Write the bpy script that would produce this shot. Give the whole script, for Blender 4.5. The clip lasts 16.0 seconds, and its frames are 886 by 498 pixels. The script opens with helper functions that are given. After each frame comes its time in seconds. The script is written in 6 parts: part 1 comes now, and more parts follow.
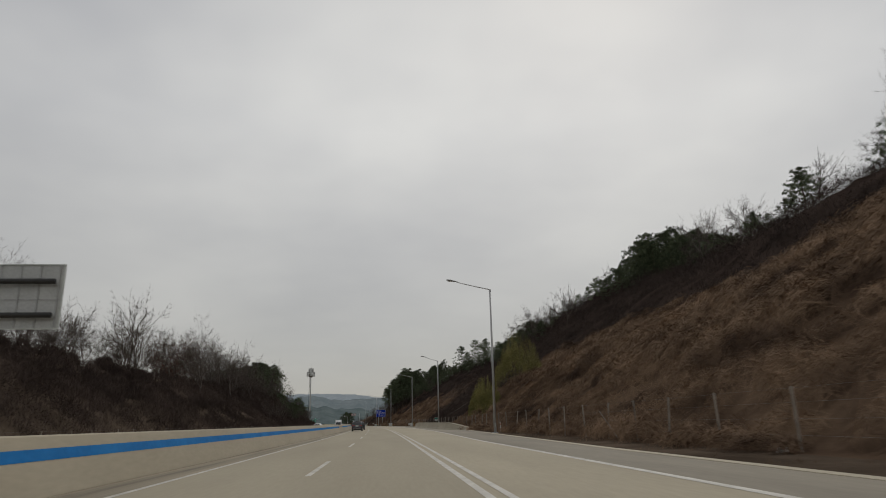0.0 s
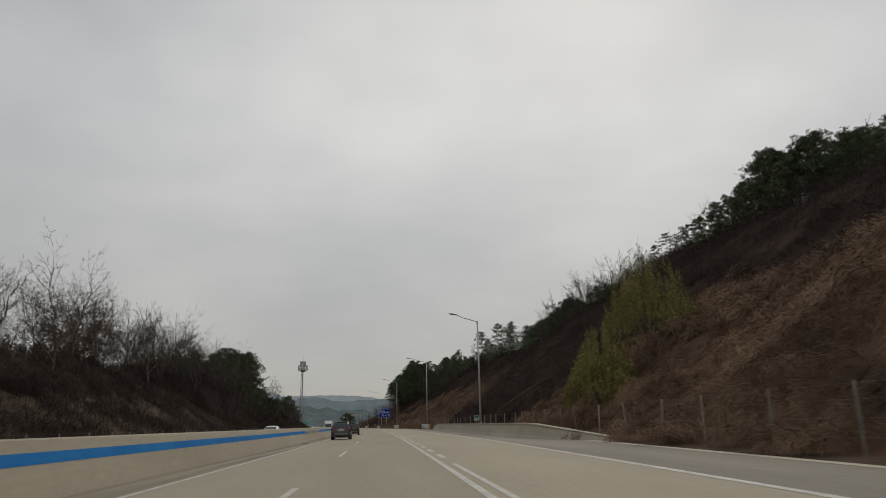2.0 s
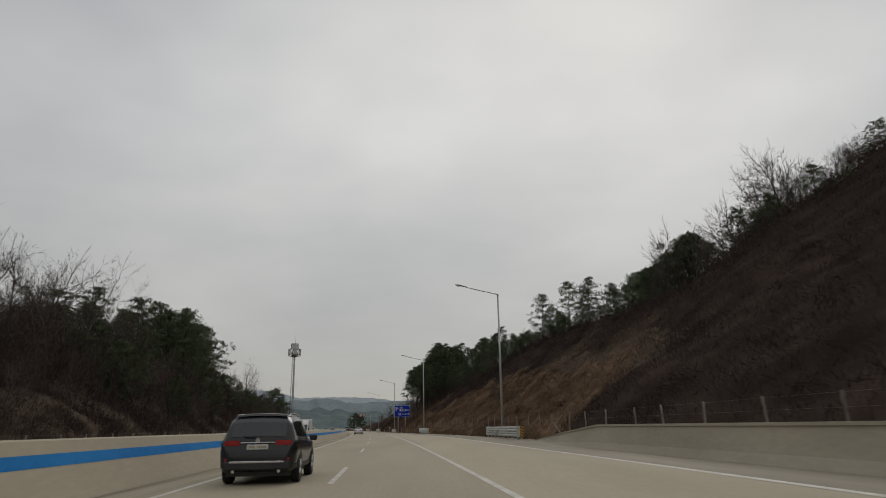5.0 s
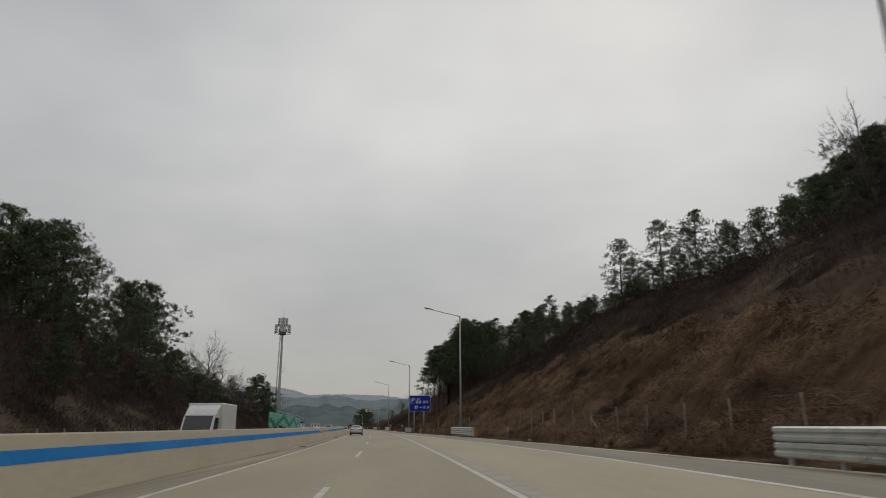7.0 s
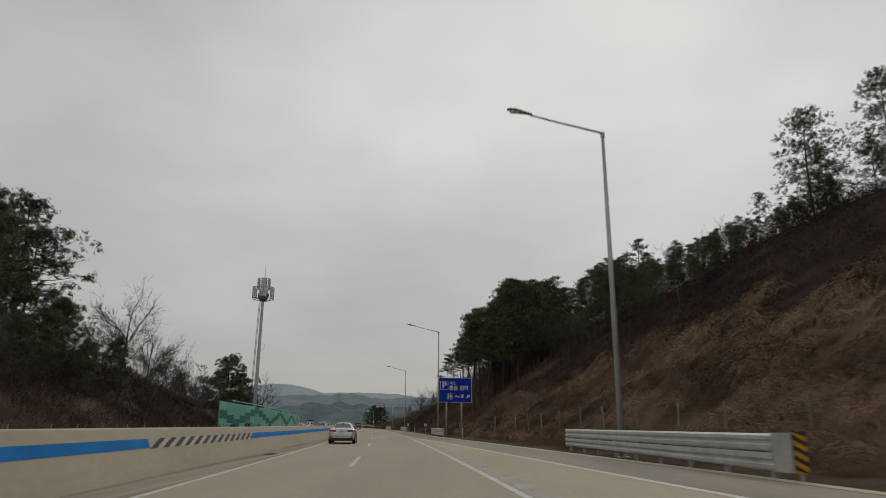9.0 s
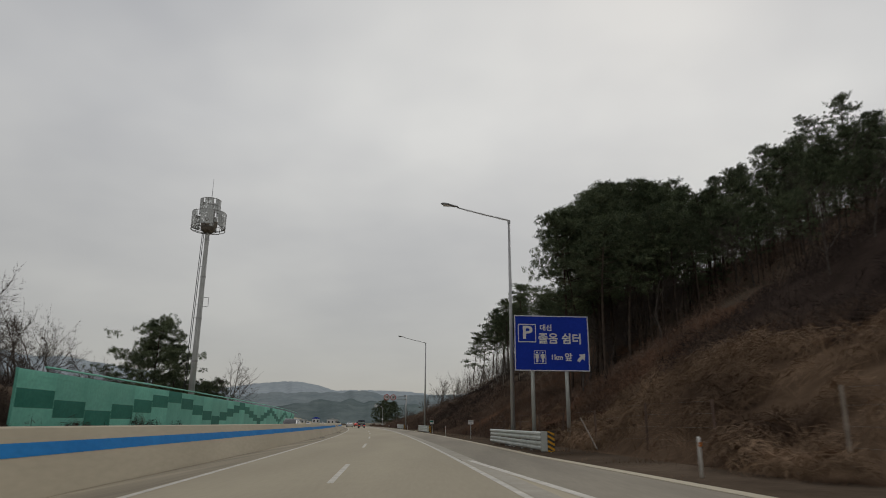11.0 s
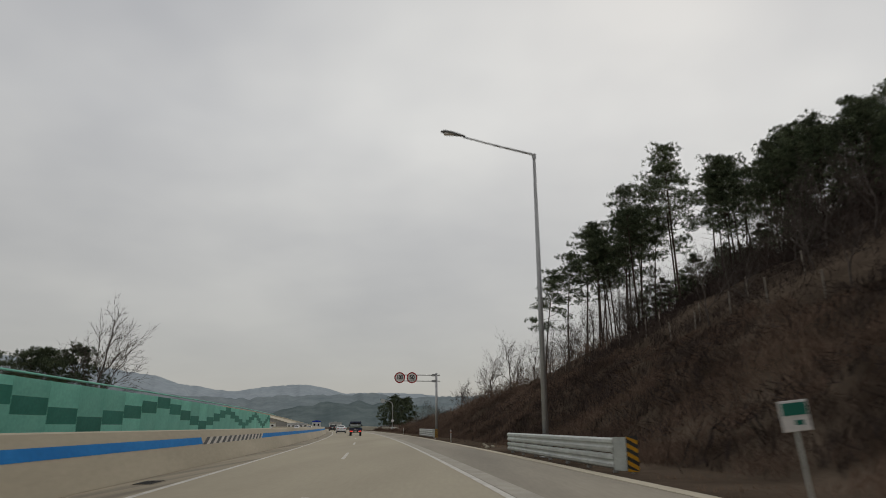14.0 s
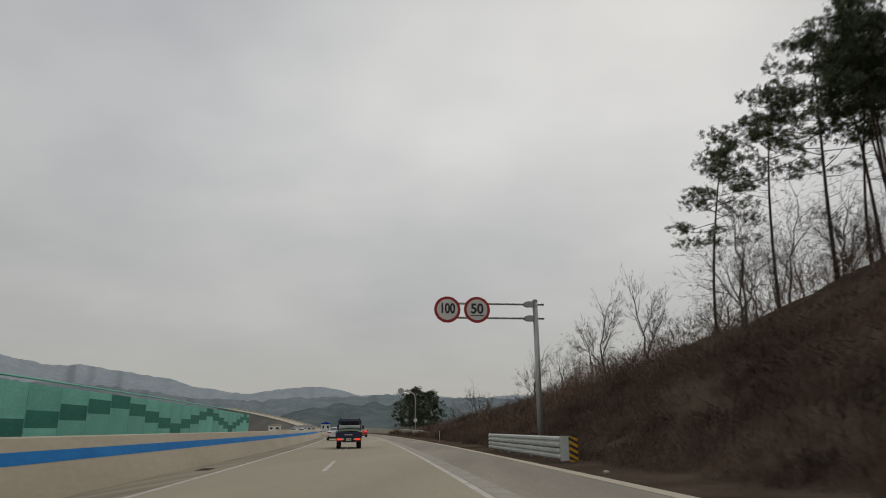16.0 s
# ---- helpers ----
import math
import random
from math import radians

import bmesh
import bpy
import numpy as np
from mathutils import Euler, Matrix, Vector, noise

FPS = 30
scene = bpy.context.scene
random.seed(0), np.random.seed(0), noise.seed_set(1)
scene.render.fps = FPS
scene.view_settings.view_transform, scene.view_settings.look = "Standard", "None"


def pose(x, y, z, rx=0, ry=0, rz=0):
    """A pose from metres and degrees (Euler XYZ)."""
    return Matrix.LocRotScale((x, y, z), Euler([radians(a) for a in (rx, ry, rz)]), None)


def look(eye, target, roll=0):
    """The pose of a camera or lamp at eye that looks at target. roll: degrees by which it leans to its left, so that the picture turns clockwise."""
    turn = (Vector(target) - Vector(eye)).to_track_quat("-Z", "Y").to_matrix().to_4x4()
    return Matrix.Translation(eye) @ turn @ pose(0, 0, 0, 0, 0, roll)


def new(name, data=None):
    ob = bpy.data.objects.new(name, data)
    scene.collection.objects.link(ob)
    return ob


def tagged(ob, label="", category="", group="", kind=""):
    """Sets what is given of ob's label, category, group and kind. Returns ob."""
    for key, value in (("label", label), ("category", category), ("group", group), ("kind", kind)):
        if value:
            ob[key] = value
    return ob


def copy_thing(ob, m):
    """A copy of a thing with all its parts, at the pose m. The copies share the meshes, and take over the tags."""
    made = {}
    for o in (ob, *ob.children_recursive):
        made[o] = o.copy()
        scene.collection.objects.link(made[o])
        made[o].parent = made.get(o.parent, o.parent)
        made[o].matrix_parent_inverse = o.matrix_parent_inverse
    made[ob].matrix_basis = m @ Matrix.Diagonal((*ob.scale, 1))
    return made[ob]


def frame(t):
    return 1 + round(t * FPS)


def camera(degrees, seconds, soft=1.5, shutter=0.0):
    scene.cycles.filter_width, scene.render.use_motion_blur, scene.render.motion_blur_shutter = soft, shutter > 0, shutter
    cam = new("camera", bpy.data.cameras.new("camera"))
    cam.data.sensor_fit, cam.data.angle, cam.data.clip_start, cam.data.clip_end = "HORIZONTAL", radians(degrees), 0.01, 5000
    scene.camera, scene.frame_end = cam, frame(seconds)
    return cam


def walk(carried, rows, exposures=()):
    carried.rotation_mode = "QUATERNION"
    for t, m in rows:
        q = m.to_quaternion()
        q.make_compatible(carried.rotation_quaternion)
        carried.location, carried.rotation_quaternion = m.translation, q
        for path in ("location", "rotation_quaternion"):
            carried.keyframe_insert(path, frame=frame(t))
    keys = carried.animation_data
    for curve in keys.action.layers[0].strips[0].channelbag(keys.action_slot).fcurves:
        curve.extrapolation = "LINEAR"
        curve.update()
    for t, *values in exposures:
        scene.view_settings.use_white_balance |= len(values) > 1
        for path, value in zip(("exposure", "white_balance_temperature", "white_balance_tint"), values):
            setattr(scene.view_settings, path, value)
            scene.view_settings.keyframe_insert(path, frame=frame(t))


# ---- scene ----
cam = camera(68.2, 16.0, soft=0.95, shutter=0.2)
EYE = 1.3  # height of the lens over the road
# seconds, x, y, yaw (to the left), pitch (up), roll
ROWS = [
    (0.0, 0.498, -3.748, -5.192, 14.805, -1.176),
    (0.5, 0.507, 9.663, -5.199, 14.799, -1.293),
    (1.0, 0.493, 22.990, -5.163, 14.817, -1.330),
    (1.5, 0.427, 36.168, -5.084, 14.839, -1.359),
    (2.0, 0.297, 49.369, -4.914, 14.932, -1.374),
    (2.5, 0.118, 62.399, -4.717, 15.040, -1.328),
    (3.0, -0.099, 75.359, -4.527, 15.173, -1.295),
    (3.5, -0.346, 88.323, -4.300, 15.262, -1.229),
    (4.0, -0.616, 101.370, -4.075, 15.285, -1.161),
    (4.5, -0.910, 114.463, -3.848, 15.263, -1.082),
    (5.0, -1.226, 127.566, -3.616, 15.218, -0.982),
    (5.5, -1.564, 140.642, -3.374, 15.168, -0.853),
    (6.0, -1.919, 153.650, -3.119, 15.137, -0.687),
    (6.5, -2.286, 166.590, -2.851, 15.143, -0.476),
    (7.0, -2.715, 179.584, -2.537, 15.128, -0.246),
    (7.5, -3.199, 192.484, -2.195, 15.092, -0.020),
    (8.0, -3.732, 205.273, -1.830, 15.048, 0.154),
    (8.5, -4.311, 218.079, -1.452, 15.069, 0.268),
    (9.0, -4.934, 230.846, -1.116, 15.092, 0.311),
    (9.5, -5.597, 243.576, -0.818, 15.029, 0.343),
    (10.0, -6.311, 256.202, -0.540, 14.970, 0.371),
    (10.5, -7.085, 268.756, -0.292, 14.927, 0.381),
    (11.0, -7.924, 281.261, -0.079, 14.917, 0.363),
    (11.5, -8.829, 293.743, 0.098, 14.972, 0.300),
    (12.0, -9.791, 306.195, 0.216, 14.981, 0.227),
    (12.5, -10.825, 318.606, 0.307, 14.985, 0.070),
    (13.0, -11.891, 330.838, 0.332, 14.977, -0.099),
    (13.5, -13.044, 343.158, 0.381, 15.045, -0.181),
    (14.0, -14.285, 355.469, 0.658, 15.134, -0.187),
    (14.5, -15.578, 367.812, 1.017, 15.201, -0.193),
    (15.0, -16.913, 380.312, 1.298, 15.255, -0.253),
    (15.5, -18.304, 392.699, 1.583, 15.350, -0.378),
    (16.0, -19.746, 404.924, 1.887, 15.301, -0.467),
]


def aim(x, y, yaw, pitch, roll):
    return pose(x, y, EYE, 90 + pitch, 0, yaw) @ pose(0, 0, 0, 0, 0, roll)


walk(cam, [(t, aim(x, y, a, b, c)) for t, x, y, a, b, c in ROWS], [(0.0, 0.0), (12.0, 0.0), (12.6, 0.13), (13.0, 0.16), (13.5, 0.16), (14.1, 0.02), (16.0, 0.0)])

# ---- world and light: a bright overcast sky ----
SUN_EL, SUN_AZ = radians(40), radians(22)
world = bpy.data.worlds.new("world")
scene.world = world
world.use_nodes = True
wn, wl = world.node_tree.nodes, world.node_tree.links
wn.clear()
out_w = wn.new("ShaderNodeOutputWorld")
bg = wn.new("ShaderNodeBackground")
sky = wn.new("ShaderNodeTexSky")
sky.sky_type, sky.sun_disc, sky.sun_elevation, sky.sun_rotation = "NISHITA", False, SUN_EL, SUN_AZ
sky_gain = wn.new("ShaderNodeVectorMath")
sky_gain.operation = "SCALE"
sky_gain.inputs["Scale"].default_value = 0.10
coord = wn.new("ShaderNodeTexCoord")
sep = wn.new("ShaderNodeSeparateXYZ")
lift = wn.new("ShaderNodeMath")
lift.operation = "ADD"
lift.inputs[1].default_value = 0.22
lift0 = wn.new("ShaderNodeMath")
lift0.operation = "MAXIMUM"
lift0.inputs[1].default_value = 0.0
flat = wn.new("ShaderNodeVectorMath")
flat.operation = "DIVIDE"
comb = wn.new("ShaderNodeCombineXYZ")
clouds = wn.new("ShaderNodeTexNoise")
clouds.inputs["Scale"].default_value = 1.1
clouds.inputs["Detail"].default_value = 4.0
clouds.inputs["Roughness"].default_value = 0.5
broad = wn.new("ShaderNodeTexNoise")
broad.inputs["Scale"].default_value = 0.32
broad.inputs["Detail"].default_value = 1.0
blend = wn.new("ShaderNodeMix")
blend.data_type = "FLOAT"
blend.inputs[0].default_value = 0.45
ramp = wn.new("ShaderNodeValToRGB")
ramp.color_ramp.elements[0].position, ramp.color_ramp.elements[0].color = 0.38, (0.455, 0.458, 0.470, 1)
ramp.color_ramp.elements[1].position, ramp.color_ramp.elements[1].color = 0.62, (0.715, 0.708, 0.680, 1)
low = wn.new("ShaderNodeMapRange")  # thicker, warmer haze low over the land
low.inputs["From Min"].default_value, low.inputs["From Max"].default_value = 0.0, 0.42
low.inputs["To Min"].default_value, low.inputs["To Max"].default_value = 0.9, 0.0
haze = wn.new("ShaderNodeMix")
haze.data_type = "RGBA"
haze.inputs[7].default_value = (0.368, 0.358, 0.333, 1)
cover = wn.new("ShaderNodeMix")
cover.data_type = "RGBA"
cover.inputs[0].default_value = 0.93
bg.inputs["Strength"].default_value = 1.0
toward = wn.new("ShaderNodeVectorMath")  # the cover is brighter round the hidden sun
toward.operation = "DOT_PRODUCT"
toward.inputs[1].default_value = (math.sin(SUN_AZ) * math.cos(SUN_EL), math.cos(SUN_AZ) * math.cos(SUN_EL), math.sin(SUN_EL))
around = wn.new("ShaderNodeMapRange")
around.inputs["From Min"].default_value, around.inputs["From Max"].default_value = 0.55, 1.0
around.inputs["To Min"].default_value, around.inputs["To Max"].default_value = 0.88, 0.99
shine = wn.new("ShaderNodeVectorMath")
shine.operation = "SCALE"
wl.new(coord.outputs["Generated"], sep.inputs[0])
wl.new(sep.outputs["Z"], lift0.inputs[0])
wl.new(lift0.outputs[0], lift.inputs[0])
for n in range(3):
    wl.new(lift.outputs[0], comb.inputs[n])
wl.new(coord.outputs["Generated"], flat.inputs[0])
wl.new(comb.outputs[0], flat.inputs[1])
wl.new(flat.outputs[0], clouds.inputs["Vector"])
wl.new(flat.outputs[0], broad.inputs["Vector"])
wl.new(clouds.outputs["Fac"], blend.inputs[2])
wl.new(broad.outputs["Fac"], blend.inputs[3])
wl.new(blend.outputs[0], ramp.inputs["Fac"])
wl.new(sep.outputs["Z"], low.inputs["Value"])
wl.new(low.outputs["Result"], haze.inputs[0])
wl.new(coord.outputs["Generated"], toward.inputs[0])
wl.new(toward.outputs["Value"], around.inputs["Value"])
wl.new(ramp.outputs["Color"], shine.inputs[0])
wl.new(around.outputs["Result"], shine.inputs["Scale"])
wl.new(shine.outputs[0], haze.inputs[6])
wl.new(sky.outputs["Color"], sky_gain.inputs[0])
wl.new(sky_gain.outputs[0], cover.inputs[6])
wl.new(haze.outputs[2], cover.inputs[7])
wl.new(cover.outputs[2], bg.inputs["Color"])
wl.new(bg.outputs[0], out_w.inputs["Surface"])

sun_data = bpy.data.lights.new("sun", "SUN")
sun_data.energy, sun_data.angle, sun_data.color = 0.6, radians(25), (1.0, 0.97, 0.92)
sun_lamp = new("sun", sun_data)
sun_lamp.matrix_world = look((0, 0, 100), (-100 * math.sin(SUN_AZ) / math.tan(SUN_EL), -100 * math.cos(SUN_AZ) / math.tan(SUN_EL), 0))


# ---- materials ----
def mat(name, c1, c2=None, scale=1.0, rough=0.8, bump=0.0, fine=9.0, metal=0.0, island=0.0, each=0.0, stretch=(1, 1, 1), spec=0.5, alpha=1.0, glow=0.0, grit=0.22):
    m = bpy.data.materials.new(name)
    m.use_nodes = True
    n, l = m.node_tree.nodes, m.node_tree.links
    b = n["Principled BSDF"]
    b.inputs["Roughness"].default_value = rough
    b.inputs["Metallic"].default_value = metal
    b.inputs["Specular IOR Level"].default_value = spec
    c2 = c2 or c1
    tc, mp = n.new("ShaderNodeTexCoord"), n.new("ShaderNodeMapping")
    mp.inputs["Scale"].default_value = stretch
    l.new(tc.outputs["Object"], mp.inputs["Vector"])
    n1, n2 = n.new("ShaderNodeTexNoise"), n.new("ShaderNodeTexNoise")
    n1.inputs["Scale"].default_value, n2.inputs["Scale"].default_value = scale, scale * fine
    n1.inputs["Detail"].default_value, n2.inputs["Detail"].default_value = 5, 3
    l.new(mp.outputs[0], n1.inputs["Vector"])
    l.new(mp.outputs[0], n2.inputs["Vector"])
    r = n.new("ShaderNodeMapRange")
    r.inputs["From Min"].default_value, r.inputs["From Max"].default_value = 0.32, 0.68
    l.new(n1.outputs["Fac"], r.inputs["Value"])
    mix = n.new("ShaderNodeMix")
    mix.data_type = "RGBA"
    mix.inputs[6].default_value, mix.inputs[7].default_value = (*c1, 1), (*c2, 1)
    l.new(r.outputs["Result"], mix.inputs[0])
    gain = n.new("ShaderNodeMapRange")
    gain.inputs["To Min"].default_value, gain.inputs["To Max"].default_value = 1 - grit, 1 + grit
    l.new(n2.outputs["Fac"], gain.inputs["Value"])
    sc = n.new("ShaderNodeVectorMath")
    sc.operation = "SCALE"
    l.new(mix.outputs[2], sc.inputs[0])
    l.new(gain.outputs["Result"], sc.inputs["Scale"])
    last = sc
    for amount, node, socket in ((island, "ShaderNodeNewGeometry", "Random Per Island"), (each, "ShaderNodeObjectInfo", "Random")):
        if amount:
            src, g2, s2 = n.new(node), n.new("ShaderNodeMapRange"), n.new("ShaderNodeVectorMath")
            g2.inputs["To Min"].default_value, g2.inputs["To Max"].default_value = 1 - amount, 1 + amount
            s2.operation = "SCALE"
            l.new(src.outputs[socket], g2.inputs["Value"])
            l.new(last.outputs[0], s2.inputs[0])
            l.new(g2.outputs["Result"], s2.inputs["Scale"])
            last = s2
    l.new(last.outputs[0], b.inputs["Base Color"])
    if bump:
        bp = n.new("ShaderNodeBump")
        bp.inputs["Strength"].default_value, bp.inputs["Distance"].default_value = bump, 0.3 / max(scale * fine, 0.1)
        l.new(n2.outputs["Fac"], bp.inputs["Height"])
        l.new(bp.outputs[0], b.inputs["Normal"])
    if glow:
        b.inputs["Emission Color"].default_value = (*c1, 1)
        b.inputs["Emission Strength"].default_value = glow
    b.inputs["Alpha"].default_value = alpha
    return m


M = dict(
    concrete_road=mat("concrete_road", (0.310, 0.268, 0.189), (0.364, 0.318, 0.227), 0.35, 0.85, 0.08, 30, stretch=(1, 0.12, 1), grit=0.10),
    concrete_lane=mat("concrete_lane", (0.350, 0.302, 0.212), (0.415, 0.360, 0.258), 0.3, 0.85, 0.08, 30, stretch=(1, 0.15, 1), grit=0.10),
    shoulder=mat("shoulder", (0.205, 0.180, 0.140), (0.305, 0.268, 0.206), 0.4, 0.9, 0.12, 25, stretch=(1, 0.12, 1), grit=0.14),
    gutter=mat("gutter", (0.165, 0.138, 0.097), (0.335, 0.288, 0.208), 1.3, 0.9, 0.3, 9, stretch=(1.6, 0.035, 1)),
    barrier=mat("barrier", (0.415, 0.364, 0.270), (0.488, 0.432, 0.325), 0.5, 0.85, 0.12, 18, stretch=(1, 0.25, 1), grit=0.12),
    wall_grey=mat("wall_grey", (0.350, 0.313, 0.240), (0.430, 0.386, 0.298), 0.6, 0.88, 0.15, 16, stretch=(1, 0.3, 1), grit=0.12),
    paint_white=mat("paint_white", (0.41, 0.385, 0.335), (0.58, 0.55, 0.49), 1.6, 0.6, 0.1, 12),
    paint_worn=mat("paint_worn", (0.265, 0.235, 0.182), (0.345, 0.312, 0.25), 1.2, 0.7, 0.1, 10),
    paint_blue=mat("paint_blue", (0.008, 0.165, 0.48), (0.018, 0.215, 0.56), 0.6, 0.7, 0.1, 14, spec=0.1),
    paint_black=mat("paint_black", (0.02, 0.02, 0.022), (0.04, 0.04, 0.04), 1.0, 0.6),
    soil=mat("soil", (0.058, 0.044, 0.033), (0.128, 0.098, 0.074), 0.25, 0.95, 0.7, 14, spec=0.0),
    grass=mat("grass", (0.064, 0.042, 0.030), (0.315, 0.212, 0.138), 0.24, 0.9, 0.0, 9, island=0.12, spec=0.05),
    straw=mat("straw", (0.052, 0.035, 0.026), (0.150, 0.102, 0.068), 0.24, 0.95, 0.6, 9, spec=0.0),
    brush=mat("brush", (0.082, 0.058, 0.046), (0.228, 0.158, 0.118), 0.2, 0.95, 0.0, 8, island=0.10, spec=0.05),
    dark_brush=mat("dark_brush", (0.030, 0.024, 0.022), (0.086, 0.064, 0.055), 0.2, 0.95, 0.0, 8, island=0.12, spec=0.05),
    leaf_litter=mat("leaf_litter", (0.028, 0.021, 0.018), (0.062, 0.045, 0.038), 0.25, 0.95, 0.7, 14, spec=0.0),
    thicket=mat("thicket", (0.045, 0.034, 0.030), (0.105, 0.079, 0.068), 0.15, 0.95, 0.0, 10, island=0.2, spec=0.05),
    bark=mat("bark", (0.042, 0.033, 0.028), (0.100, 0.074, 0.058), 1.5, 0.95, 0.5, 8, spec=0.05),
    bark_pale=mat("bark_pale", (0.070, 0.059, 0.052), (0.138, 0.116, 0.102), 1.5, 0.95, 0.4, 8, spec=0.05),
    needles=mat("needles", (0.052, 0.070, 0.043), (0.140, 0.162, 0.092), 0.7, 0.75, 0.0, 8, island=0.45, each=0.25, spec=0.05),
    willow=mat("willow", (0.150, 0.143, 0.054), (0.300, 0.272, 0.104), 0.5, 0.8, 0.0, 8, island=0.2, spec=0.05),
    rust=mat("rust", (0.125, 0.076, 0.054), (0.285, 0.168, 0.112), 0.3, 0.95, 0.0, 9, island=0.25, spec=0.05),
    redleaf=mat("redleaf", (0.07, 0.030, 0.022), (0.13, 0.055, 0.035), 0.7, 0.8, 0.0, 8, island=0.4, spec=0.05),
    steel=mat("steel", (0.36, 0.36, 0.36), (0.46, 0.46, 0.46), 1.5, 0.45, 0.05, 12, metal=0.5),
    lamp_grey=mat("lamp_grey", (0.20, 0.20, 0.20), (0.27, 0.27, 0.27), 2.0, 0.5, 0.05, 10, metal=0.2),
    galv=mat("galv", (0.46, 0.48, 0.46), (0.58, 0.60, 0.57), 2.0, 0.5, 0.05, 10, metal=0.35),
    post_grey=mat("post_grey", (0.175, 0.148, 0.122), (0.295, 0.258, 0.215), 2.0, 0.85, 0.2, 8, each=0.25),
    post_rusty=mat("post_rusty", (0.085, 0.055, 0.042), (0.150, 0.100, 0.076), 2.0, 0.85, 0.2, 8, each=0.25),
    wire=mat("wire", (0.16, 0.15, 0.14), (0.22, 0.21, 0.19), 2.0, 0.6, 0, 8, metal=0.3),
    white=mat("white", (0.66, 0.66, 0.64), (0.76, 0.76, 0.74), 2.0, 0.55, 0.0, 8),
    sign_blue=mat("sign_blue", (0.004, 0.030, 0.34), (0.006, 0.036, 0.40), 0.8, 0.55, 0.0, 8, spec=0.2),
    sign_back=mat("sign_back", (0.44, 0.45, 0.44), (0.52, 0.53, 0.52), 0.9, 0.55, 0.0, 10, metal=0.2),
    sign_red=mat("sign_red", (0.36, 0.02, 0.025), (0.42, 0.03, 0.03), 2.0, 0.45),
    sign_face=mat("sign_face", (0.70, 0.67, 0.65), (0.77, 0.74, 0.72), 2.0, 0.5),
    yellow=mat("yellow", (0.55, 0.27, 0.01), (0.65, 0.33, 0.02), 2.0, 0.5),
    green_light=mat("green_light", (0.135, 0.420, 0.335), (0.175, 0.490, 0.395), 0.5, 0.55, 0.0, 8, each=0.12, spec=0.2),
    green_dark=mat("green_dark", (0.022, 0.150, 0.112), (0.034, 0.180, 0.138), 0.5, 0.6, 0.0, 8, each=0.12, spec=0.12),
    # hill colours with the aerial haze mixed into the base colour
    hazed_blue=mat("hazed_blue", (0.286, 0.324, 0.352), (0.318, 0.354, 0.378), 0.006, 1.0, 0, 6, spec=0),
    hazed_ridge=mat("hazed_ridge", (0.166, 0.200, 0.214), (0.218, 0.250, 0.260), 0.012, 1.0, 0, 7, spec=0),
    hazed_wood=mat("hazed_wood", (0.098, 0.126, 0.130), (0.146, 0.176, 0.176), 0.03, 1.0, 0, 9, spec=0),
    field=mat("field", (0.085, 0.082, 0.070), (0.145, 0.135, 0.112), 0.02, 1.0, 0, 8),
    glass=mat("glass", (0.018, 0.020, 0.023), (0.026, 0.028, 0.032), 1.0, 0.06, spec=0.8),
    rubber=mat("rubber", (0.018, 0.018, 0.018), (0.03, 0.03, 0.03), 3.0, 0.9),
    rim=mat("rim", (0.40, 0.40, 0.41), (0.50, 0.50, 0.51), 3.0, 0.3, metal=0.8),
    chrome=mat("chrome", (0.62, 0.62, 0.62), None, 2.0, 0.18, metal=0.95),
    trim_black=mat("trim_black", (0.02, 0.02, 0.021), (0.032, 0.032, 0.033), 2.0, 0.5),
    car_grey=mat("car_grey", (0.060, 0.060, 0.068), (0.074, 0.074, 0.082), 0.8, 0.22, metal=0.5),
    car_silver=mat("car_silver", (0.52, 0.53, 0.55), (0.58, 0.59, 0.61), 0.8, 0.25, metal=0.4),
    car_black=mat("car_black", (0.014, 0.014, 0.016), (0.02, 0.02, 0.022), 0.8, 0.2),
    car_red=mat("car_red", (0.42, 0.025, 0.015), (0.5, 0.035, 0.02), 0.8, 0.25),
    car_blue=mat("car_blue", (0.012, 0.018, 0.050), (0.02, 0.028, 0.07), 0.8, 0.3),
    car_white=mat("car_white", (0.64, 0.65, 0.65), (0.72, 0.72, 0.71), 0.8, 0.35),
    tail_red=mat("tail_red", (0.26, 0.012, 0.015), (0.34, 0.02, 0.02), 2.0, 0.2),
    tail_lit=mat("tail_lit", (0.95, 0.05, 0.03), None, 2.0, 0.3, glow=0.9),
    amber=mat("amber", (0.55, 0.16, 0.02), None, 2.0, 0.25),
    tarp=mat("tarp", (0.006, 0.060, 0.036), (0.012, 0.085, 0.05), 2.5, 0.6, 0.4, 6),
    plate=mat("plate", (0.52, 0.54, 0.50), (0.58, 0.60, 0.56), 4.0, 0.5),
)


# ---- the road's line and the shape of the land ----
A2, A3, BEND = -4.5184e-05, -1.8791e-07, 450.0


def cx(y):
    """x of the lane's middle at y: a bend to the left that tightens slowly."""
    y = np.asarray(y, float)
    near = A2 * y**2 + A3 * y**3
    d = y - BEND
    far = A2 * BEND**2 + A3 * BEND**3 + (2 * A2 * BEND + 3 * A3 * BEND**2) * d + (A2 + 3 * A3 * BEND) * d**2
    return np.where(y < 0, 0.0, np.where(y < BEND, near, far))


def heading(y):
    """Degrees by which the road has turned to the left at y."""
    return math.degrees(math.atan2(float(cx(y - 0.5) - cx(y + 0.5)), 1.0))


def table(y, ys, vs):
    return np.interp(y, ys, vs)


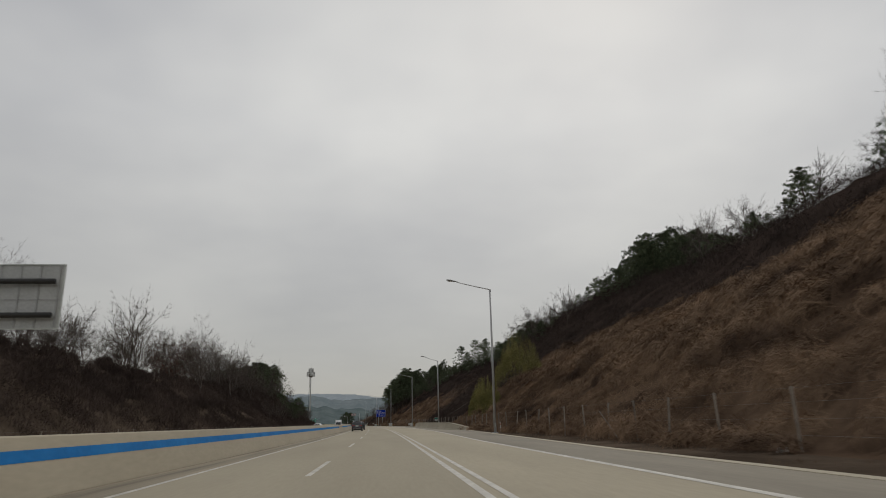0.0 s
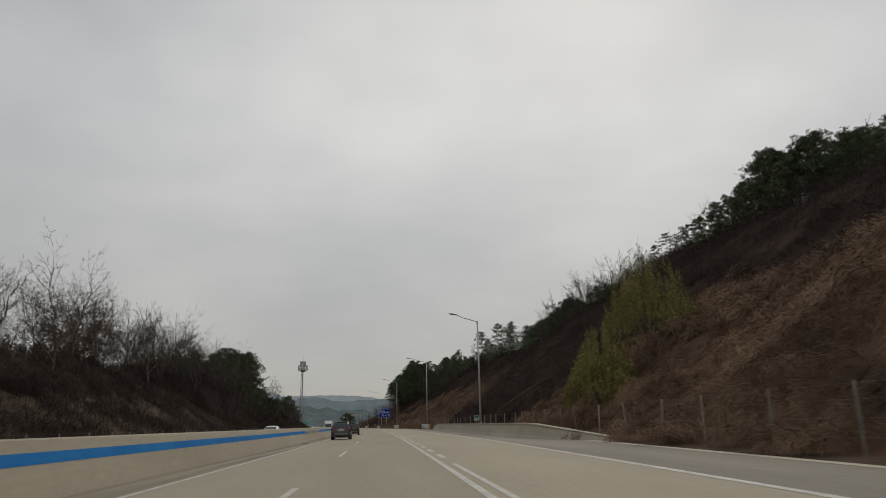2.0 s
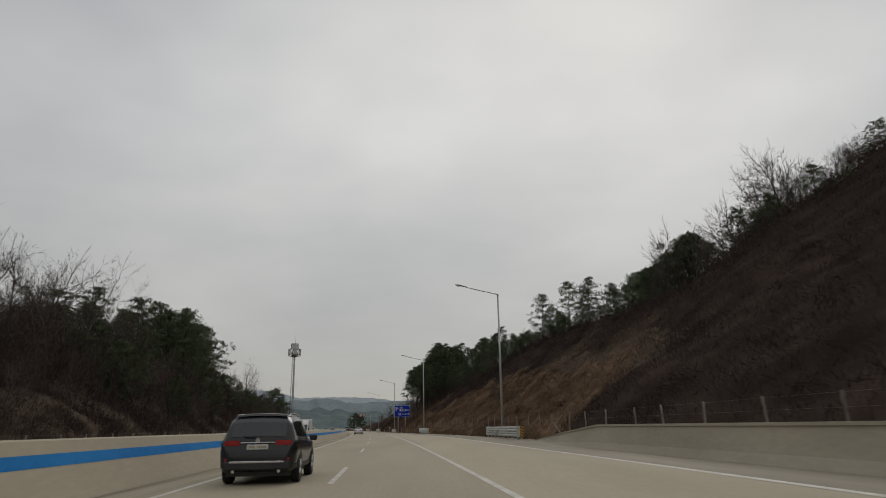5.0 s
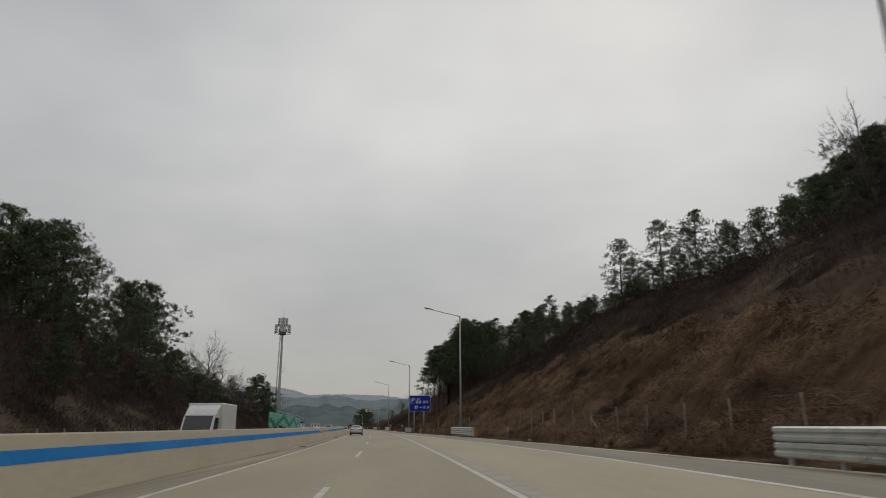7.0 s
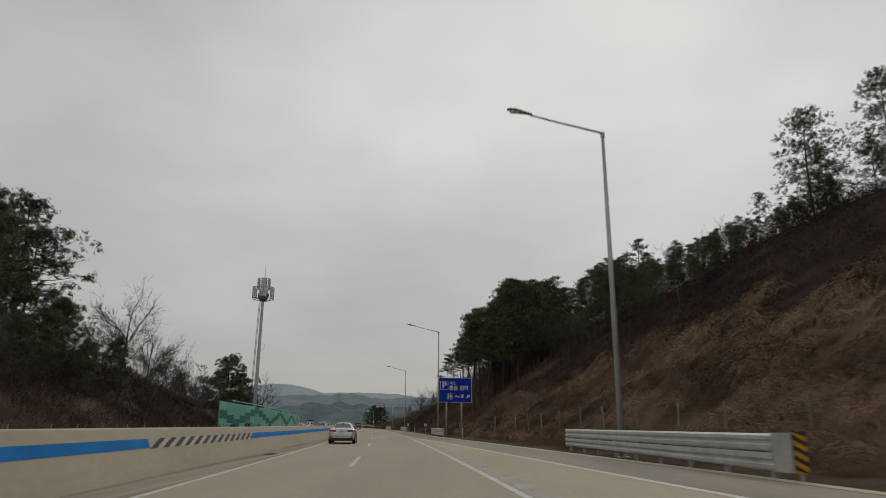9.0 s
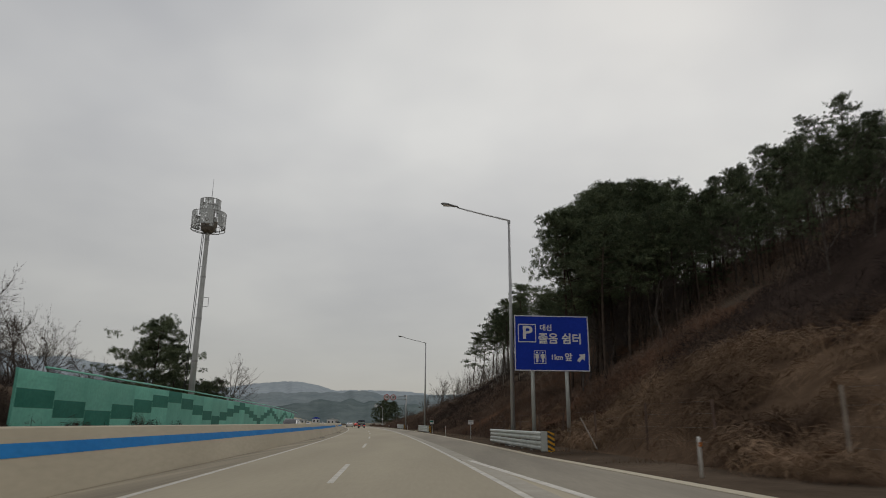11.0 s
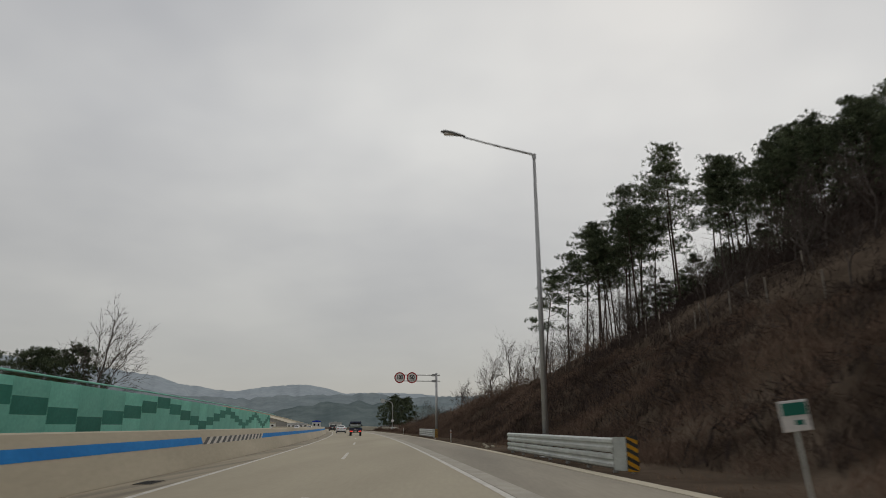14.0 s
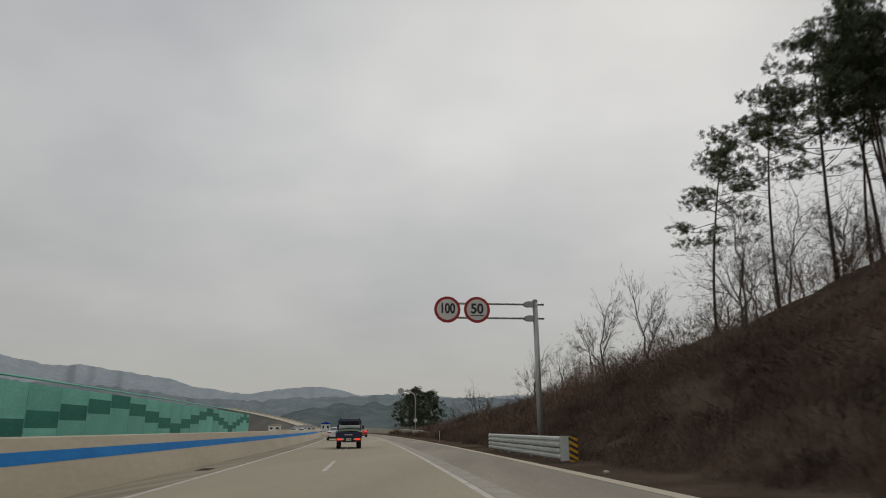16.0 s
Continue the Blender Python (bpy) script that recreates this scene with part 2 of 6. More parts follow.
def line2(y):
    """Outer edge line of the extra lane, which tapers into the lane's own edge line."""
    return table(y, (-60, 40, 70, 100, 170, 205, 225, 248, 280, 306), (6.4, 6.6, 7.3, 7.8, 7.6, 7.7, 7.0, 5.7, 4.2, 2.75))


def edge(y):
    """Outer edge of the paving."""
    return table(y, (-60, 22, 50, 80, 92, 172, 200, 222, 240, 250, 275, 309, 2000), (8.9, 9.1, 10.0, 11.2, 11.6, 11.6, 10.3, 9.6, 8.5, 8.2, 7.0, 5.6, 5.55))


def bank(y):
    return table(y, (0, 240, 310), (0.025, 0.025, 0.012))


def road_z(s, y):
    return bank(y) * np.maximum(np.asarray(s, float) - 2.3, 0)


def value_noise(x, y, seed=0):
    x, y = np.asarray(x, float), np.asarray(y, float)
    i, j = np.floor(x).astype(np.int64), np.floor(y).astype(np.int64)
    u, v = x - i, y - j
    u, v = u * u * (3 - 2 * u), v * v * (3 - 2 * v)

    def h(a, b):
        n = (a * 374761393 + b * 668265263 + seed * 974711) & 0x7FFFFFFF
        n = ((n ^ (n >> 13)) * 1274126177) & 0x7FFFFFFF
        return ((n ^ (n >> 16)) & 0xFFFF) / 65535.0

    return (h(i, j) * (1 - u) + h(i + 1, j) * u) * (1 - v) + (h(i, j + 1) * (1 - u) + h(i + 1, j + 1) * u) * v


def fractal(x, y, seed=0, octaves=3):
    return sum(value_noise(x * 2**k, y * 2**k, seed + k) / 2**k for k in range(octaves)) / sum(0.5**k for k in range(octaves))


def foot(y):
    return table(y, (-60, 75, 180, 240, 310, 420, 600), (12.9, 13.2, 12.8, 12.0, 9.6, 8.6, 8.6))


def slope(y):
    return table(y, (-60, 300, 380, 430, 458, 485, 530, 600), (0.66, 0.66, 0.60, 0.55, 0.44, 0.40, 0.30, 0.1))


def ridge(y):
    return table(y, (-100, 105, 150, 190, 205, 220, 256, 268, 282, 300, 380, 400, 440, 460, 485, 515, 545, 580), (29, 29, 46, 46, 32, 21.5, 22, 23, 27.5, 28, 23.5, 20.5, 15.0, 9.5, 7.0, 5.0, 2.6, 0.0))


def left_bank(y):
    return table(y, (-100, 250, 320, 345, 370, 600), (9.0, 9.0, 5.5, 1.8, 0.3, 0.0))


def land(s, y):
    """Height of the ground at s metres to the right of the lane's middle."""
    s, y = np.asarray(s, float), np.asarray(y, float)
    e = edge(y)
    inner = road_z(np.minimum(s, e), y) - 0.10
    verge = road_z(e, y) - 0.03 + 0.10 * np.clip((s - e) / 3, 0, 1)
    up = slope(y) * (s - foot(y))
    near = np.clip((310 - y) / 20, 0, 1)
    cap = ridge(y - 0.9 * np.clip(s - 45, -8, 40) * near)
    k = 4.0
    rise = np.where(up < -10, 0, -k * np.log(np.exp(-np.clip(up, -40, 200) / k) + np.exp(-cap / k)))
    rise = np.clip(np.minimum(np.maximum(up, 0), np.maximum(rise + 0.6, 0)), 0, None)
    fall = np.clip((s - 130) / 300, 0, 1)
    rise = rise * (1 - 0.7 * fall)
    lumps = (fractal(s / 7, y / 7, 3) - 0.5) * np.clip(rise / 2.0, 0, 1) * 2.4 + (fractal(s / 1.7, y / 1.7, 9, 2) - 0.5) * np.clip(rise / 1.0, 0, 1) * 0.55
    right = verge + rise + lumps
    upl = np.clip((-s - 20.5) * 0.62, 0, None)
    lb = left_bank(y)
    risel = np.minimum(upl, lb) + (fractal(s / 6, y / 6, 5) - 0.5) * np.clip(upl / 2, 0, 1) * np.clip(lb / 4, 0.15, 1) * 2.0
    left = -0.10 + risel
    return np.where(s > e, right, np.where(s > -19, inner, left))


def grass_top(s, y):
    """How far up the cut slope the dry grass goes; dark brush begins there."""
    top = table(y, (-60, 40, 60, 90, 104, 112, 118, 175, 184, 212, 230, 255, 285, 300, 318, 330, 336), (38, 36, 33, 31, 29, 23, 10, 10, 21, 23, 25, 26, 22, 19, 15, 12, 9))
    return top + (fractal(s / 5, y / 9, 77) - 0.5) * table(y, (105, 125, 175, 188, 290, 330), (9, 2, 2, 9, 9, 1.5))


class Geo:
    """Gathers the faces of one mesh."""

    def __init__(self):
        self.v, self.f = [], []

    def add(self, verts, faces):
        n = len(self.v)
        self.v.extend(tuple(p) for p in verts)
        self.f.extend(tuple(n + i for i in f) for f in faces)
        return self

    def box(self, x0, x1, y0, y1, z0, z1, bevel=0.0):
        if bevel:
            b = min(bevel, (x1 - x0) * 0.45, (y1 - y0) * 0.45, (z1 - z0) * 0.45)
            bm = bmesh.new()
            bmesh.ops.create_cube(bm, size=1)
            for p in bm.verts:
                p.co = Vector(((x0 + x1) / 2 + p.co.x * (x1 - x0), (y0 + y1) / 2 + p.co.y * (y1 - y0), (z0 + z1) / 2 + p.co.z * (z1 - z0)))
            bmesh.ops.bevel(bm, geom=bm.edges[:], offset=b, segments=1, affect="EDGES")
            bm.verts.index_update()
            self.add([p.co for p in bm.verts], [[p.index for p in f.verts] for f in bm.faces])
            bm.free()
            return self
        vs = [(x, y, z) for z in (z0, z1) for y in (y0, y1) for x in (x0, x1)]
        return self.add(vs, [(0, 2, 3, 1), (4, 5, 7, 6), (0, 1, 5, 4), (2, 6, 7, 3), (0, 4, 6, 2), (1, 3, 7, 5)])

    def tube(self, pts, radii, n=8, cap=True):
        pts = [Vector(p) for p in pts]
        if not isinstance(radii, (list, tuple)):
            radii = [radii] * len(pts)
        base = len(self.v)
        side = None
        for k, p in enumerate(pts):
            d = (pts[min(k + 1, len(pts) - 1)] - pts[max(k - 1, 0)]).normalized()
            if side is None:
                side = d.orthogonal().normalized()
            else:
                side = (side - d * side.dot(d)).normalized()
            up = d.cross(side)
            for j in range(n):
                a = 2 * math.pi * j / n
                q = p + (side * math.cos(a) + up * math.sin(a)) * radii[k]
                self.v.append((q.x, q.y, q.z))
        for k in range(len(pts) - 1):
            for j in range(n):
                a, b = base + k * n + j, base + k * n + (j + 1) % n
                self.f.append((a, b, b + n, a + n))
        if cap:
            self.f.append(tuple(base + j for j in reversed(range(n))))
            self.f.append(tuple(base + (len(pts) - 1) * n + j for j in range(n)))
        return self

    def prism(self, outline, axis, a, b):
        """A flat outline swept along an axis from a to b."""
        def put(p, w):
            return {"x": (w, p[0], p[1]), "y": (p[0], w, p[1]), "z": (p[0], p[1], w)}[axis]
        n = len(outline)
        vs = [put(p, a) for p in outline] + [put(p, b) for p in outline]
        return self.add(vs, [tuple(range(n))[::-1], tuple(range(n, 2 * n))] + [(i, (i + 1) % n, n + (i + 1) % n, n + i) for i in range(n)])

    def mesh(self, name, smooth=False):
        me = bpy.data.meshes.new(name)
        me.from_pydata(self.v, [], self.f)
        if smooth:
            me.polygons.foreach_set("use_smooth", [True] * len(me.polygons))
        me.update()
        return me


def fix_normals(me):
    bm = bmesh.new()
    bm.from_mesh(me)
    bmesh.ops.recalc_face_normals(bm, faces=bm.faces[:])
    bm.to_mesh(me)
    bm.free()
    return me


def part(name, geo, material, parent=None, label="", smooth=False, at=None, fix=True):
    me = geo.mesh(name, smooth) if isinstance(geo, Geo) else geo
    if fix and isinstance(geo, Geo) and len(geo.f) < 20000:
        fix_normals(me)
    if not me.materials:
        me.materials.append(M[material])
    ob = new(name, me)
    if parent is not None:
        ob.parent = parent
    if at is not None:
        ob.matrix_basis = at
    return tagged(ob, label)


def thing(name, m, label, category, group=""):
    ob = new(name)
    ob.matrix_basis = m
    ob.empty_display_size = 0.3
    return tagged(ob, label, category, group)


def structure(name, geo, material, label, smooth=False, kind="structure", category=""):
    return tagged(part(name, geo, material, None, "", smooth, fix=False), label, category, "", kind)


def on_road(s, y, z=None, turn=0.0):
    z = float(land(s, y)) if z is None else z
    return pose(float(cx(y)) + s, y, z, 0, 0, heading(y) + turn)


def soup(name, tris, material):
    """A mesh of loose triangles from an array (n, 3, 3)."""
    tris = np.asarray(tris, np.float32)
    n = len(tris)
    me = bpy.data.meshes.new(name)
    me.vertices.add(n * 3)
    me.vertices.foreach_set("co", tris.reshape(-1))
    me.loops.add(n * 3)
    me.loops.foreach_set("vertex_index", np.arange(n * 3, dtype=np.int32))
    me.polygons.add(n)
    me.polygons.foreach_set("loop_start", np.arange(0, n * 3, 3, dtype=np.int32))
    me.update(calc_edges=True)
    me.materials.append(M[material])
    return me


# ---- ground, roads, walls ----
def grid_land():
    ss = np.unique(np.concatenate([np.arange(-60, -18, 1.5), [-18.9, -7.5, 0.0, 3.0, 4.5], np.arange(5.4, 14, 0.6), np.arange(14, 60, 1.0), np.arange(60, 130, 4),
                                   np.arange(130, 500, 35), [700, 1100, 1800, 3000, 4500], np.arange(-200, -60, 14), [-300, -500, -900, -1600, -3000, -4500]]))
    ys = np.unique(np.concatenate([np.arange(-40, 580, 1.6), np.arange(580, 900, 16), [960, 1100, 1400, 2000, 3000, 4600], [-60, -120, -250, -600, -1500]]))
    S, Y = np.meshgrid(ss, ys)
    far = np.clip((Y - 580) / 60, 0, 1)
    Z = land(S, Y) * (1 - far) - 0.10 * far
    Yc = np.clip(Y, -60, 1000)
    X = cx(Yc) + S
    return X, Y, Z


def sheet(X, Y, Z):
    g = Geo()
    r, c = X.shape
    g.v = list(zip(X.ravel().tolist(), Y.ravel().tolist(), Z.ravel().tolist()))
    g.f = [(i * c + j, i * c + j + 1, (i + 1) * c + j + 1, (i + 1) * c + j) for i in range(r - 1) for j in range(c - 1)]
    return g


ground = structure("ground", sheet(*grid_land()), "soil", "brown earth and leaf litter of the valley and its cut banks", True, category="ground")


def straw_faces():
    """Trodden straw lies between the tufts of dry grass, dark leaf litter under the brush above it."""
    ground.data.materials.append(M["straw"])
    n = len(ground.data.polygons)
    c = np.empty(n * 3)
    ground.data.polygons.foreach_get("center", c)
    c = c.reshape(-1, 3)
    y = c[:, 1]
    s = c[:, 0] - cx(np.clip(y, -60, 1000))
    on = (s > foot(y) - 0.8) & (s < grass_top(s, y)) & (y > -60) & (y < 334)
    dark = (s > foot(y)) & ~on & (y > -60) & (y < 325) & ~((y > 180) & (y < 236) & (s < grass_top(s, y) + 7))
    ground.data.materials.append(M["leaf_litter"])
    ground.data.polygons.foreach_set("material_index", (on + 2 * dark).astype(np.int32))


straw_faces()


def strip(name, left, right, y0, y1, dz, material, label, step=4.0, across=2, category="road"):
    ys = np.linspace(y0, y1, max(2, int(round((y1 - y0) / step)) + 1))
    rows = []
    for y in ys:
        a = left(y) if callable(left) else left
        b = right(y) if callable(right) else right
        ss = np.linspace(a, b, across)
        rows.append([(float(cx(y)) + s, y, float(road_z(s, y)) + dz) for s in ss])
    g = Geo()
    g.v = [p for r in rows for p in r]
    c = across
    g.f = [(i * c + j, i * c + j + 1, (i + 1) * c + j + 1, (i + 1) * c + j) for i in range(len(rows) - 1) for j in range(c - 1)]
    return structure(name, g, material, label, category=category)


LEFT_LINE, RIGHT_LINE, MIDDLE = -4.87, 2.35, -1.5
strip("road", -5.0, RIGHT_LINE, -60, 1000, 0.0, "concrete_road", "worn grey concrete carriageway with two lanes", across=3)
strip("road_extra_lane", RIGHT_LINE, lambda y: max(line2(y), RIGHT_LINE + 0.02), -60, 306, 0.0, "concrete_lane", "paler concrete extra lane beside the carriageway", across=3)
strip("road_shoulder", lambda y: max(line2(y), RIGHT_LINE) if y < 306 else RIGHT_LINE, edge, -60, 1000, 0.0, "shoulder", "dusty grey concrete hard shoulder", across=3)
strip("road_gutter", -6.25, -5.0, -60, 1000, 0.0, "gutter", "dirty gutter strip at the foot of the median barrier")
strip("road_opposite", -18.9, -7.2, -60, 1000, -0.02, "concrete_road", "opposite concrete carriageway behind the median barrier", across=3)


def paint(name, s, width, y0, y1, material="paint_white", label="white painted lane line", step=3.0, dz=0.006):
    f = s if callable(s) else (lambda y: s)
    return strip(name, lambda y: f(y) - width / 2, lambda y: f(y) + width / 2, y0, y1, dz, material, label, step, category="road marking")


paint("lane_line_left", LEFT_LINE, 0.15, -60, 1000)
paint("lane_line_right", RIGHT_LINE, 0.17, -60, 1000)
paint("lane_line_outer", lambda y: line2(y), 0.22, -60, 306)
paint("lane_line_second", RIGHT_LINE + 0.38, 0.15, -60, 72)
for k in range(9):
    paint("lane_dash_short", RIGHT_LINE + 0.42, 0.22, 76 + 6 * k, 79 + 6 * k, "paint_white")
paint("lane_line_old", lambda y: RIGHT_LINE + 0.36, 0.50, 180, 520, "paint_worn", "worn trace of an old lane line")
for k in range(-3, 40):
    paint("lane_dash", MIDDLE, 0.15, 14.5 + 21.7 * k, 21.4 + 21.7 * k, label="white painted dash between the lanes")
paint("lane_line_opposite", -8.2, 0.15, -60, 1000, dz=-0.014)


def sweep(name, profile, y0, y1, material, label, step=4.0, category="wall", zs=None, ss=None, lift=None):
    """A cross-section of (s, z) points carried along the road."""
    ys = np.linspace(y0, y1, max(2, int(round((y1 - y0) / step)) + 1))
    g, n = Geo(), len(profile)
    for y in ys:
        kz = zs(y) if zs else 1.0
        ks = ss(y) if ss else 0.0
        for s, z in profile:
            g.v.append((float(cx(y)) + s + ks, y, (z * kz if z > 0 else z) + (lift(y) if lift else 0.0)))
    for i in range(len(ys) - 1):
        for j in range(n):
            a, b = i * n + j, i * n + (j + 1) % n
            g.f.append((a, b, b + n, a + n))
    g.f.append(tuple(range(n)))
    g.f.append(tuple(range((len(ys) - 1) * n, len(ys) * n))[::-1])
    ob = structure(name, g, material, label, category=category)
    return ob


sweep("kerb", [(0.0, -0.25), (0.0, 0.012), (0.02, 0.022), (0.36, 0.022), (0.38, 0.012), (0.38, -0.25)], -60, 600, "barrier", "low pale concrete kerb along the shoulder", step=3.0, category="kerb",
      ss=lambda y: float(edge(y)), lift=lambda y: float(road_z(edge(y), y)))
BARRIER = [(-6.2, -0.1), (-6.2, 0.02), (-6.59, 1.17), (-6.62, 1.20), (-6.85, 1.20), (-6.88, 1.17), (-7.27, 0.02), (-7.27, -0.1)]
median = sweep("median_barrier", BARRIER, -60, 900, "barrier", "pale tan concrete median barrier with a blue band", category="barrier")


def face_s(z):
    return -6.2 - (z - 0.02) / 1.15 * 0.39


def band(name, y0, y1, z0, z1, material, slant=0.0, out=0.006, label=""):
    """A painted patch on the barrier's face."""
    g = Geo()
    n = max(2, int((y1 - y0) / 4) + 1)
    zs = (z0, z1)
    for y in np.linspace(y0, y1, n):
        for z in zs:
            yy = y + slant * (z - z0)
            g.v.append((float(cx(yy)) + face_s(z) + out, yy, z))
    c = len(zs)
    g.f = [(i * c + j, (i + 1) * c + j, (i + 1) * c + j + 1, i * c + j + 1) for i in range(n - 1) for j in range(c - 1)]
    return part(name, g, material, median, label, fix=False)


HATCHED = [(112.3, 125.6), (248.6, 261.2), (380.0, 393.2), (516.0, 529.0)]
ends = [-60] + [v for h in HATCHED for v in h] + [900]
for a, b in zip(ends[0::2], ends[1::2]):
    band("blue_band", a, b, 0.70, 0.93, "paint_blue", label="bright blue painted band")
for a, b in HATCHED:
    n = 13
    w = (b - a) / n
    for k in range(n):
        band("black_stripe", a + k * w, a + (k + 0.52) * w, 0.68, 0.93, "paint_black", slant=3.6)
        band("white_stripe", a + (k + 0.52) * w, a + (k + 1) * w, 0.68, 0.93, "paint_white", slant=3.6)

# low concrete wall beside the shoulder, with sloping ends, the near one bent outwards
WALL = [(9.75, -0.1), (9.75, 0.12), (9.95, 0.45), (10.15, 1.12), (10.10, 1.14), (10.10, 1.22), (10.55, 1.22), (10.55, -0.1)]
sweep("side_wall", WALL, 82, 178, "wall_grey", "low grey concrete wall with a capped top", step=3.0,
      zs=lambda y: float(table(y, (82, 95, 160, 178), (0.28, 1.0, 1.06, 0.2))), ss=lambda y: float(table(y, (82, 96, 165, 178), (2.2, 0.0, 0.0, 0.9))))


sweep("side_wall_far", [(9.3, -0.1), (9.3, 0.1), (9.45, 1.25), (9.5, 1.3), (9.8, 1.3), (9.85, -0.1)], 484, 640, "wall_grey", "low pale concrete wall beside the bend", step=6.0,
      zs=lambda y: float(table(y, (484, 510, 640), (0.1, 0.8, 1.1))))


# ---- distance ----
def skyline(name, dist, azimuths, heights, material, label, rough, seed, depth=0.25, crowns=9.0):
    """A range of hills as a slope that climbs away to its crest; azimuths in degrees to the left of +y."""
    az = np.linspace(azimuths[-1], azimuths[0], 1000)
    h = np.interp(az, azimuths[::-1], heights[::-1])
    h = h * (1 + rough * (fractal(az * 0.22, az * 0 + seed, seed, 5) - 0.5)) * dist
    tops = crowns * (fractal(np.radians(az) * dist / 22, az * 0 + seed, seed + 3, 2) - 0.35) * np.clip(h / 25, 0, 1)  # tree tops along the crest
    g = Geo()
    for k, (a, hh) in enumerate(zip(np.radians(az), h)):
        for j, q in enumerate((0.0, 0.35, 0.7, 1.0)):
            r = dist * (1 - depth * (1 - q))
            g.v.append((-20 - r * math.sin(a), 380 + r * math.cos(a), -12 + (tops[k] if j == 3 else 0) + (hh + 12) * q ** 0.8 * (0.9 + 0.2 * float(value_noise(az[k] * 1.5, j, seed + 7)) if 0 < j < 3 else 1.0)))
    for k in range(len(az) - 1):
        for j in range(3):
            g.f.append((k * 4 + j, k * 4 + j + 1, (k + 1) * 4 + j + 1, (k + 1) * 4 + j))
    structure(name, g, material, label, True, category="hills")


# the farther the range, the more haze is painted into its material
skyline("backdrop_mountains", 3600, (62, 50, 36, 32.5, 29.4, 24.6, 22.4, 18, 12.8, 9, 4, -4, -25), (0.105, 0.11, 0.097, 0.083, 0.079, 0.069, 0.057, 0.051, 0.060, 0.050, 0.045, 0.045, 0.04), "hazed_blue", "far mountains with pale blue-grey haze put into their colour", 0.22, 11, crowns=6.0)
skyline("backdrop_ridge", 2100, (55, 36, 30, 22, 17, 14, 10, 7, 4, 1, -8, -20), (0.065, 0.062, 0.058, 0.044, 0.040, 0.046, 0.047, 0.048, 0.042, 0.042, 0.040, 0.03), "hazed_ridge", "wooded ridge across the valley, blue-green haze put into its colour", 0.25, 23)
skyline("backdrop_hill", 1150, (16.5, 15, 13, 10, 7, 4, 2, 0, -3, -12), (0.002, 0.018, 0.030, 0.035, 0.034, 0.030, 0.028, 0.020, 0.012, 0.0), "hazed_wood", "dark wooded hill beyond the bend, haze put into its colour", 0.25, 31)


# the motorway's far branch, climbing a bank to the left beyond the bend
def far_ramp():
    ds = np.linspace(0, 1, 24)
    road, bankside = Geo(), Geo()
    for q in ds:
        a, d = radians(12.6 + 7.4 * q ** 1.3), 480 + 340 * q
        x, y, z = -19.7 - d * math.sin(a), 405 + d * math.cos(a), 0.2 + 25 * q ** 1.3
        nx, ny = math.cos(a + 0.35), math.sin(a + 0.35)
        road.v += [(x + nx * w, y + ny * w, z + h) for w, h in ((-7.0, 0.9), (-6.7, 0.9), (-6.6, 0.0), (6.6, 0.0), (6.7, 0.9), (7.0, 0.9))]
        bankside.v += [(x + nx * w, y + ny * w, zz) for w, zz in ((-9 - 1.6 * z, -1.0), (-7.2, z + 0.3), (7.2, z + 0.3), (9 + 1.6 * z, -1.0))]
    for k in range(len(ds) - 1):
        road.f += [(6 * k + j, 6 * k + j + 1, 6 * k + j + 7, 6 * k + j + 6) for j in range(5)]
        bankside.f += [(4 * k + j, 4 * k + j + 1, 4 * k + j + 5, 4 * k + j + 4) for j in (0, 2)]
    structure("road_far", road, "barrier", "pale concrete road that climbs to the hills", category="road")
    structure("ground_bank", bankside, "field", "grassy brown bank under the far road", category="ground")


far_ramp()


# ---- trees: a few grown shapes of each kind, then copied ----
rng = np.random.default_rng(7)


def leaf_tris(centres, size, flat=0.55, rnd=rng, spread=1.0):
    """Small pointed leaf or needle tufts, one triangle each, round the given centres."""
    n = len(centres)
    d = rnd.normal(size=(n, 3))
    d[:, 2] *= flat
    d /= np.linalg.norm(d, axis=1, keepdims=True)
    e = np.cross(d, rnd.normal(size=(n, 3)))
    e /= np.linalg.norm(e, axis=1, keepdims=True)
    L = size * rnd.uniform(0.6, 1.4, (n, 1))
    a = centres - d * L * 0.4 + e * L * 0.30 * spread
    b = centres - d * L * 0.4 - e * L * 0.30 * spread
    return np.stack([a, b, centres + d * L * 0.6], 1)


